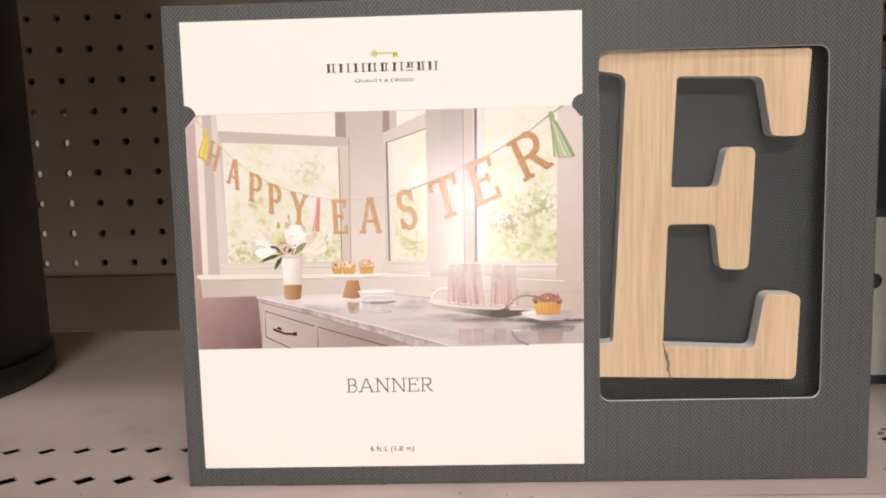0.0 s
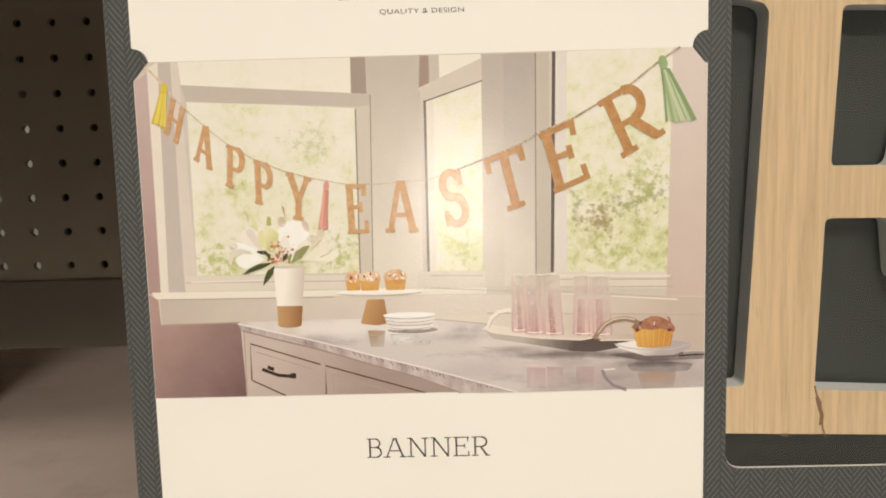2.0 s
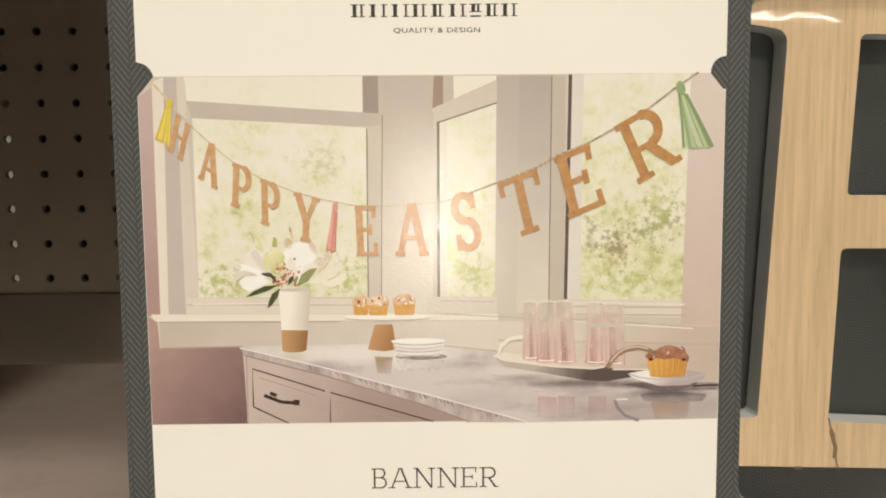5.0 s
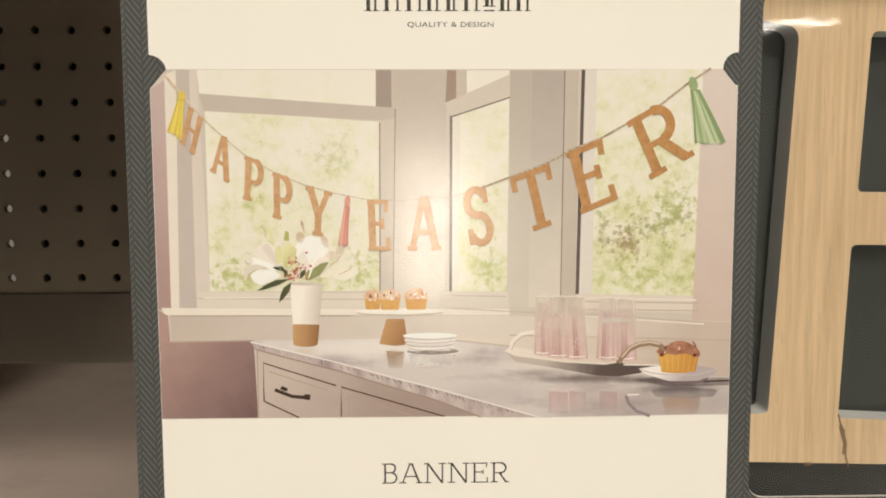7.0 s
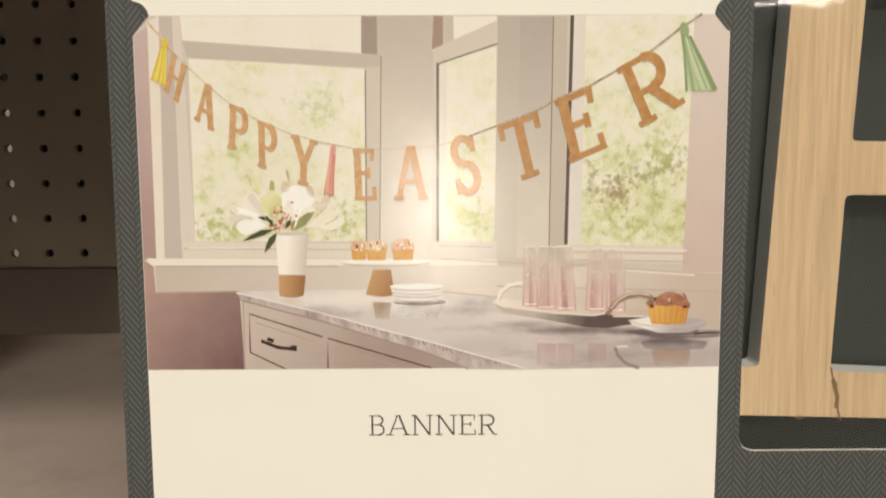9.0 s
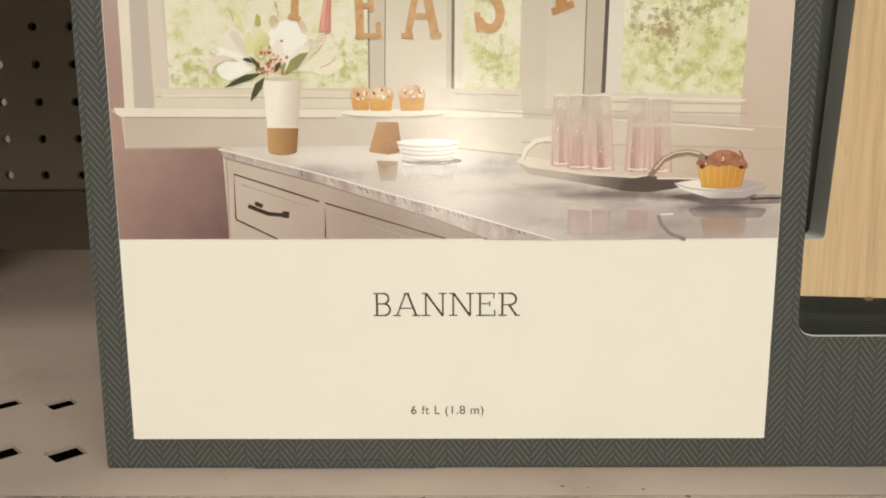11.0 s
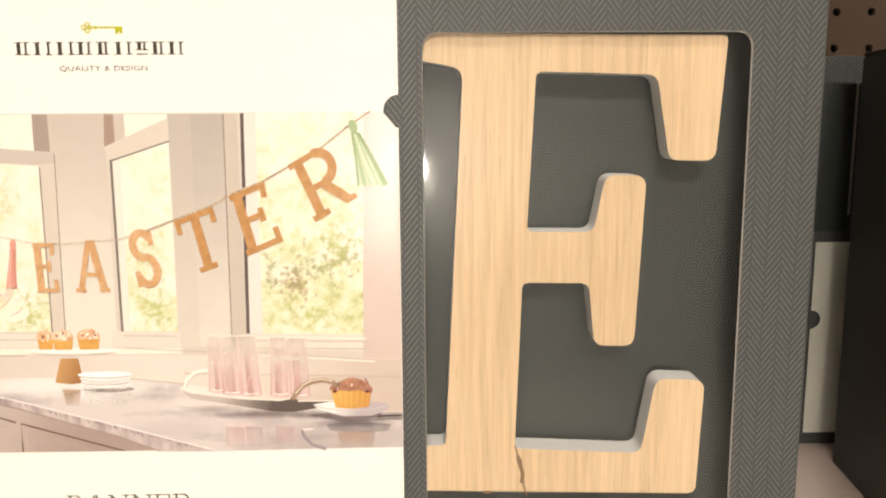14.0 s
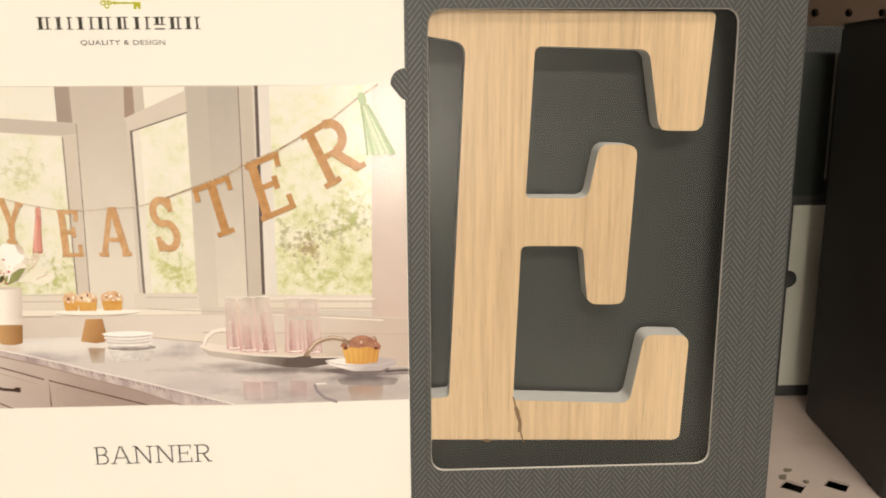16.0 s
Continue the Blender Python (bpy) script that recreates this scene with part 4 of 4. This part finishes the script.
    ribbon("printed_tray_handle", [[(80.1, 59.7), (80.7, 61.7), (82.4, 63.2), (84.6, 63.6), (86.6, 63.6), (88.3, 62.4)]], 0.85, 12, ink(238, 228, 214), card)
    ribbon("printed_tray_handle", [[(80.4, 59.7), (81.1, 61.4), (82.7, 62.7), (84.6, 63.1)]], 0.18, 13, ink(196, 180, 164), card)
    body = sheer((240, 226, 214), (236, 206, 198), 71, 57.5, 0.3, 0.8)
    edge = sheer((246, 228, 212), (236, 192, 184), 71, 58, 0.5, 0.6)
    blush = sheer((236, 204, 196), (224, 170, 164), 67, 56, 0.12, 0.4, 420)
    gleam = ink(244, 234, 220)
    fleck = [ink(214, 160, 154), ink(202, 140, 138), ink(224, 206, 176), ink(238, 222, 212)]
    tumblers = (((85.5, 58.8), (88.8, 58.5), (85.8, 71.1), (88.1, 71.1)), ((102.5, 57.4), (107.4, 57.3), (102.4, 70.5), (106.8, 70.5)), ((92.3, 57.9), (96.8, 57.7), (92.0, 71.1), (95.8, 71.0)), ((88.4, 58.2), (92.8, 57.9), (88.6, 71.1), (92.3, 71.1)), ((99.0, 57.7), (103.5, 57.4), (99.5, 70.7), (103.0, 70.7)))
    for low_l, low_r, top_l, top_r in tumblers:
        mid, half = (low_l[0] + low_r[0]) / 2, (low_r[0] - low_l[0]) / 2
        tmid, thalf = (top_l[0] + top_r[0]) / 2, (top_r[0] - top_l[0]) / 2
        z0, z1 = low_l[1], top_l[1]
        s("tumbler", [low_l] + oval(mid, z0, half, 0.45, 8, 0, 180, 180)[1:-1] + [low_r, top_r] + oval(tmid, z1, thalf, 0.3, 8, 0, 0, 180)[1:-1] + [top_l], 14, body)
        for k in range(3):
            a = rnd.uniform(0.05, 0.6)
            b = a + rnd.uniform(0.15, 0.35)
            s("tumbler_blush", [(mid + half * (2 * a - 1), z0 - 0.1), (mid + half * (2 * b - 1), z0 - 0.1), (tmid + thalf * (2 * b - 1), z1 - rnd.uniform(1, 6)), (tmid + thalf * (2 * a - 1), z1 - rnd.uniform(1, 6))], 15, blush)
        ribbon("printed_tumbler_edge", [[top_l, low_l], [top_r, low_r]], [0.4, 0.3], 16, edge, card)
        ribbon("printed_tumbler_rim", [bow(tmid, z1, thalf * 0.95, 0.3, 20, 160, 8), bow(mid, z0 + 0.5, half * 0.8, 0.3, 200, 340, 8)], 0.24, 17, gleam, card)
        for k in range(16):
            s("speckle", oval(mid + rnd.uniform(-0.8, 0.8) * half, z0 + 0.5 + rnd.random() ** 1.4 * 12, 0.06 + 0.06 * rnd.random(), 0.1 + 0.12 * rnd.random(), 6), 18, fleck[k % 4])
    s("water_line", [(99.7, 66.3), (103.0, 66.6), (106.9, 66.4), (106.9, 65.7), (99.7, 65.6)], 18, sheer((246, 238, 226), (240, 226, 214), 66, 64, 0.4, 0.6))
    ribbon("printed_tray_handle", [[(103.6, 56.7), (104.6, 58.3), (106.0, 59.8), (108.0, 60.7), (110.4, 61.1), (112.4, 60.6), (113.9, 59.5)]], 1.1, 19, ink(168, 142, 118), card)
    ribbon("printed_handle_gleam", [[(104.3, 58.0), (106.0, 60.0), (108.0, 61.0), (110.4, 61.3), (112.6, 60.8)]], 0.3, 20, ink(226, 208, 186), card)
    # muffin on its saucer
    s("saucer_shadow", [(110.6, 53.5), (127.9, 53.3), (127.9, 51.6), (114.3, 51.4), (106.9, 53.0)], 12, sheer((112, 96, 98), (140, 124, 122), 51, 57, 0.45, 0.1))
    s("saucer", rounded([(107.9, 55.4), (111.7, 56.0), (121.6, 55.9), (125.5, 55.2), (124.4, 53.9), (121.5, 52.6), (114.8, 52.6), (111.8, 53.5), (109.3, 54.4)], 0.7, 4), 14, fade((240, 232, 224), (190, 178, 176), 114, 56, 117, 52.6))
    ribbon("printed_saucer_rim", [[(108.1, 55.4), (110.5, 54.5), (114.3, 54.0), (120.4, 53.9), (125.4, 55.2)]], 0.25, 15, ink(204, 190, 184), card)
    ribbon("printed_saucer_foot", [[(111.8, 53.1), (114.8, 52.3), (121.2, 52.4), (123.2, 53.1)]], 0.5, 15, ink(140, 124, 122), card)
    s("muffin_case", rounded([(112.1, 59.0), (121.2, 59.1), (120.5, 54.7), (116.7, 54.3), (113.1, 54.6)], 0.4, 3), 16, fade((232, 184, 100), (206, 146, 74), 112, 58, 122, 55, 300))
    for k in range(13):
        f = (k + 0.5) / 13
        ribbon("printed_pleat", [[(112.4 + 8.6 * f, 58.6), (113.0 + 7.2 * f, 54.9)]], 0.14, 17, ink(*((222, 168, 92) if k % 2 else (234, 188, 106))), card)
    crust = [(111.7, 59.0), (112.2, 59.7), (113.6, 60.1), (114.8, 60.9), (116.1, 61.5), (117.5, 61.5), (119.0, 61.0), (120.5, 60.1), (121.4, 58.9), (121.3, 57.9), (119.8, 58.2), (118.3, 58.7), (116.1, 58.4), (114.2, 58.7), (113.2, 58.2)]
    s("muffin_top", rounded(crust, 0.4, 3), 18, ink(158, 104, 82, other=(196, 144, 116), grain=420))
    for k in range(16):
        s("crumb", oval(112.8 + rnd.random() * 7.6, 58.9 + rnd.random() * 2.2, 0.2 + 0.35 * rnd.random(), 0.2, 7, rnd.random() * 180), 19, ink(*rnd.choice(((204, 160, 134), (226, 196, 176), (166, 112, 92), (176, 126, 104)))))
    for cx, cz in ((113.0, 58.4), (120.2, 58.3)):
        s("berry", oval(cx, cz, 0.45, 0.35, 9), 20, ink(128, 70, 62))
    ribbon("printed_cord", [[(122.3, 52.4), (125.4, 52.6), (127.9, 52.6)]], 0.4, 12, ink(116, 92, 82), card)
    # string, letters and tassels
    chain = [(7.6, 118.7)] + [(10.3, 115.7), (13.0, 112.2), (16.2, 108.8), (19.7, 105.5), (23.8, 102.0), (29.6, 98.4), (36.6, 95.4), (42.6, 93.7), (49.7, 92.3), (56.9, 92.1), (62.9, 92.5), (67.7, 92.8), (71.8, 94.0), (75.1, 95.1), (80.2, 97.0), (88.0, 99.9), (92.2, 102.3), (99.3, 105.1), (104.7, 108.1), (111.8, 112.1), (117.1, 116.2), (122.1, 119.5)]
    ribbon("printed_string", [chain[:3]], 0.42, 15, ink(236, 216, 190, other=(206, 176, 140), grain=1300), card)
    ribbon("printed_string", [chain[2:14]], 0.17, 15, ink(228, 212, 186, other=(178, 158, 130), grain=1200), card)
    ribbon("printed_string", [chain[13:]], 0.42, 15, ink(226, 208, 178, other=(138, 112, 84), grain=1900), card)
    glitter = ink(208, 160, 106, other=(190, 142, 90), grain=700)
    glow = ink(220, 180, 136, other=(206, 160, 112), grain=700)
    hung = (
        ("H", (10.6, 104.7), (3.2, -3.1), (2.0, 7.4)),
        ("A", (16.9, 98.5), (3.8, -2.6), (1.1, 8.4)),
        ("P", (23.3, 92.7), (4.4, -1.6), (0.6, 9.0)),
        ("P", (29.5, 88.8), (4.5, -1.6), (0.1, 9.5)),
        ("Y", (36.3, 85.5), (5.6, -1.5), (0.5, 9.8)),
        ("E", (49.7, 81.5), (5.0, -0.0), (-0.3, 10.7)),
        ("A", (58.2, 81.5), (7.1, -0.0), (-0.1, 11.2)),
        ("S", (71.0, 82.1), (6.4, 1.0), (-1.9, 12.0)),
        ("T", (82.6, 84.5), (8.7, 3.2), (-2.9, 12.1)),
        ("E", (94.7, 88.8), (8.6, 3.6), (-3.3, 12.9)),
        ("R", (109.5, 96.0), (9.8, 5.6), (-5.4, 12.1)))
    for char, foot, along, up in hung:
        letter(char, "printed_letter", foot, along, up, 0.155 if foot[0] > 65 else 0.14, 16, glow if foot[0] < 78 else glitter, card)

    def tassel(neck, low_a, low_b, wide, inks, count):
        """A bound head and a skirt of separate strands."""
        nx, nz = neck
        mid = ((low_a[0] + low_b[0]) / 2, (low_a[1] + low_b[1]) / 2)
        lean = math.degrees(math.atan2(mid[0] - nx, nz - mid[1]))
        skirt = [(nx - wide * 0.36, nz), (nx + wide * 0.36, nz), (low_b[0] * 0.95 + nx * 0.05, low_b[1] + 0.7), (low_a[0] * 0.95 + nx * 0.05, low_a[1] + 0.7)]
        s("tassel", skirt, 17, inks[0])
        for k in range(count):
            f = (k + 0.5) / count
            end = (low_a[0] + (low_b[0] - low_a[0]) * f, low_a[1] + (low_b[1] - low_a[1]) * f + rnd.uniform(-0.5, 0.5))
            start = (nx + wide * (f - 0.5) * 0.7, nz)
            bend = ((start[0] + end[0]) / 2 + rnd.uniform(-0.2, 0.2), (start[1] + end[1]) / 2)
            ribbon("printed_strand", [[start, bend, end]], wide * rnd.uniform(0.12, 0.3), 18, rnd.choice(inks), card)
        head = (nx - (mid[0] - nx) * 0.12, nz - (mid[1] - nz) * 0.12)
        s("tassel_head", oval(*head, wide * 0.42, abs(nz - mid[1]) * 0.14, 12, lean), 19, inks[1])
        ribbon("printed_binding", [[(nx - wide * 0.42, nz), (nx + wide * 0.42, nz)]], 0.25, 20, inks[2], card)

    tassel((11.2, 113.1), (8.1, 106.1), (11.2, 105.2), 1.7, [ink(236, 216, 112), ink(230, 206, 92), ink(222, 194, 76)], 7)
    tassel((45.4, 90.9), (43.3, 82.5), (45.5, 82.2), 1.5, [ink(232, 176, 158), ink(226, 164, 146), ink(216, 148, 130)], 6)
    tassel((118.9, 115.0), (119.1, 103.7), (125.7, 104.1), 2.2, [ink(188, 200, 158), ink(166, 184, 136), ink(150, 170, 122), ink(202, 210, 174)], 14)


photo(CARD)


def lettering(card):
    n = "printed_letter"
    dark = ink(88, 84, 76)
    x = 52.0
    for char, wide in zip("BANNER", (3.9, 5.2, 5.2, 5.2, 4.2, 4.4)):
        letter(char, n, (x, 30.25), (wide, 0), (0, 4.5), 0.088, 2, dark, card)
        x += wide
    words("printed_words", "6 ft L (1.8 m)", 66.2, 10.6, 2.45, 2, GREY, card)
    # emblem and the maker's mark above the picture, as plain shapes
    lime = ink(196, 196, 60)
    ribbon("printed_emblem", [bow(63.9, 136.75, 0.42, 0.42, 0, 350, 16), bow(64.7, 137.35, 0.42, 0.42, 0, 350, 16), bow(64.7, 136.15, 0.42, 0.42, 0, 350, 16), bow(65.35, 136.75, 0.3, 0.3, 0, 350, 12), [(65.6, 136.75), (71.8, 136.75)], [(66.4, 137.1), (66.4, 136.4)], [(70.6, 136.75), (70.6, 135.5)], [(71.5, 136.75), (71.5, 135.5)], [(70.3, 136.3), (71.8, 136.3)]], [0.26, 0.26, 0.26, 0.26, 0.34, 0.3, 0.6, 0.5, 0.7], 2, lime, card)
    # (left, right) of each mark: a heavy upright and a light one with thin feet and caps
    for k, (a, b) in enumerate(((49.6, 52.6), (53.4, 57.2), (58.0, 61.8), (62.2, 65.4), (66.2, 68.9), (69.9, 73.6), (74.2, 76.8), (77.4, 80.2), (80.8, 84.2))):
        z0 = 131.3 if k != 6 else 132.2
        strokes = (([(a + 0.8, z0), (a + 0.8, 133.9)], 0.78), ([(b - 0.75, z0), (b - 0.75, 133.9)], 0.44), ([(a, z0 + 0.1), (a + 1.5, z0 + 0.1)], 0.18), ([(b - 1.3, z0 + 0.1), (b, z0 + 0.1)], 0.18), ([(a, 133.8), (a + 1.5, 133.8)], 0.18), ([(b - 1.3, 133.8), (b, 133.8)], 0.18))
        for line, width in strokes:
            ribbon("printed_mark", [line], width, 2, GREY, card)
    ribbon("printed_mark", [[(74.4, 131.4), (76.6, 131.4)]], 0.28, 2, GREY, card)
    words("printed_words", "QUALITY & DESIGN", 67.45, 128.1, 1.42, 2, GREY, card, wide=1.36)


lettering(CARD)


# ---- neighbours on the shelf ----
def second_box():
    base = thing("gift_box", "charcoal gift box with a pale label, standing further back", "box")
    part("body", block(262, 103.8, -0.8, 440, 137, 138.3, 0.4), CHARCOAL, base)
    notch = oval(270.8, 46.2, 3.5, 3.4, 12, 0, -90, 180)
    part("label_card", slab([(270.8, 3.8), (343, 3.8), (343, 74.3), (270.8, 74.3), (270.8, 49.6)] + notch[::-1][1:-1] + [(270.8, 42.8)], 103.4, 103.76), PALE, base, "pale printed label card with a notch")
    bm = slab(rounded([(281.2, 84.0), (281.2, 129.2), (282.0, 129.2), (282.0, 84.0)], 0.2, 3), 103.5, 103.76)
    part("window_edge", bm, RAW, base, "pale raw card edge of a window")
    part("window", slab(rounded([(264, 78), (281.1, 78), (281.1, 129.4), (264, 129.4)], 2, 3), 103.55, 103.78), INNER, base, "dark window beside the label")


second_box()


def prism(foot, z0, z1):
    """An upright box on a four-cornered foot, its edges softened."""
    bm = bmesh.new()
    low = [bm.verts.new((x / 1000, y / 1000, z0 / 1000)) for x, y in foot]
    top = [bm.verts.new((x / 1000, y / 1000, z1 / 1000)) for x, y in foot]
    bm.faces.new(low)
    bm.faces.new(top)
    for k in range(4):
        bm.faces.new((low[k - 1], low[k], top[k], top[k - 1]))
    bmesh.ops.bevel(bm, geom=bm.edges[:], offset=0.0004, segments=2, affect="EDGES")
    return bm


def black_carton():
    base = thing("black_carton", "tall matt black carton on the shelf", "carton")
    foot = [(274.2, 88.2), (266.0, 26.0), (391.0, 12.0), (399.0, 88.2)]
    part("body", prism(foot, -0.8, 136.6), BLACKCARD, base)
    part("top_panel", prism(foot, 136.7, 137.9), BLACKCARD, base)


black_carton()


def canister():
    base = thing("black_canister", "large black round canister with a stepped foot on the shelf", "canister")
    cx, cy, r, sides = -223.4, 124.0, 98.5, 96

    def lathe(profile):
        bm = bmesh.new()
        rings = []
        for rad, z in profile:
            rings.append([bm.verts.new(((cx + rad * math.cos(2 * math.pi * k / sides)) / 1000, (cy + rad * math.sin(2 * math.pi * k / sides)) / 1000, z / 1000)) for k in range(sides)])
        for a, b in zip(rings, rings[1:]):
            for k in range(sides):
                bm.faces.new((a[k - 1], a[k], b[k], b[k - 1]))
        bm.faces.new(rings[0])
        bm.faces.new(rings[-1])
        return bm

    part("body", lathe([(r - 2, 11.6), (r, 12.2), (r - 4.4, 258), (r - 5.4, 260)]), BLACK, base, smooth=True)
    part("foot", lathe([(r + 0.6, -0.8), (r + 1.8, 0.2), (r + 1.8, 10.6), (r + 0.8, 11.5)]), BLACK, base, smooth=True)


canister()


# ---- dust and scraps ----
def specks():
    rnd = random.Random(9)
    bm = bmesh.new()
    spots = [(rnd.uniform(-60, 150), rnd.uniform(-16, 2), rnd.uniform(0.2, 0.6)) for k in range(26)]
    spots += [(rnd.uniform(-110, -5), rnd.uniform(14, 60), rnd.uniform(0.15, 0.4)) for k in range(16)]
    for x, y, r in spots:
        if 0 < x < 218 and y > -0.6:
            continue
        z = -0.45 if y < -11.5 else -0.75
        bm.faces.new([bm.verts.new(((x + r * (0.6 + 0.7 * rnd.random()) * math.cos(a)) / 1000, (y + r * (0.4 + 0.5 * rnd.random()) * math.sin(a)) / 1000, z / 1000)) for a in (0, 1.1, 2.2, 3.3, 4.4, 5.4)])
    return tagged(part("dust", bm, plain("shelf_dust", (0.12, 0.08, 0.06, 1), 0.9)), "dark specks of dust on the shelf", "dust", kind="stuff")


specks()


def scrap(x, y, size, lean):
    bm = bmesh.new()
    rnd = random.Random(int(x))
    rim = [(size * (0.5 + 0.6 * rnd.random()) * math.cos(a), size * (0.4 + 0.5 * rnd.random()) * math.sin(a)) for a in (0, 0.8, 1.7, 2.4, 3.2, 4.1, 5.2)]
    low = [bm.verts.new((u / 1000, v / 1000, 0)) for u, v in rim]
    top = [bm.verts.new((u / 1100, v / 1100, 0.0004)) for u, v in rim]
    bm.faces.new(low)
    bm.faces.new(top)
    for k in range(len(rim)):
        bm.faces.new((low[k - 1], low[k], top[k], top[k - 1]))
    ob = part("paper_scrap", bm, plain("dirty_tape", (0.16, 0.14, 0.10, 1), 0.7))
    ob.matrix_world = pose(x / 1000, y / 1000, -0.0008, 0, 0, lean)
    return tagged(ob, "small dirty scrap of torn tape on the shelf", "scrap", "scraps on the shelf")


for x, y, size, lean in ((243.0, 40.5, 2.2, 35), (246.6, 44.8, 1.7, 10), (249.0, 37.2, 1.4, 0)):
    scrap(x, y, size, lean)
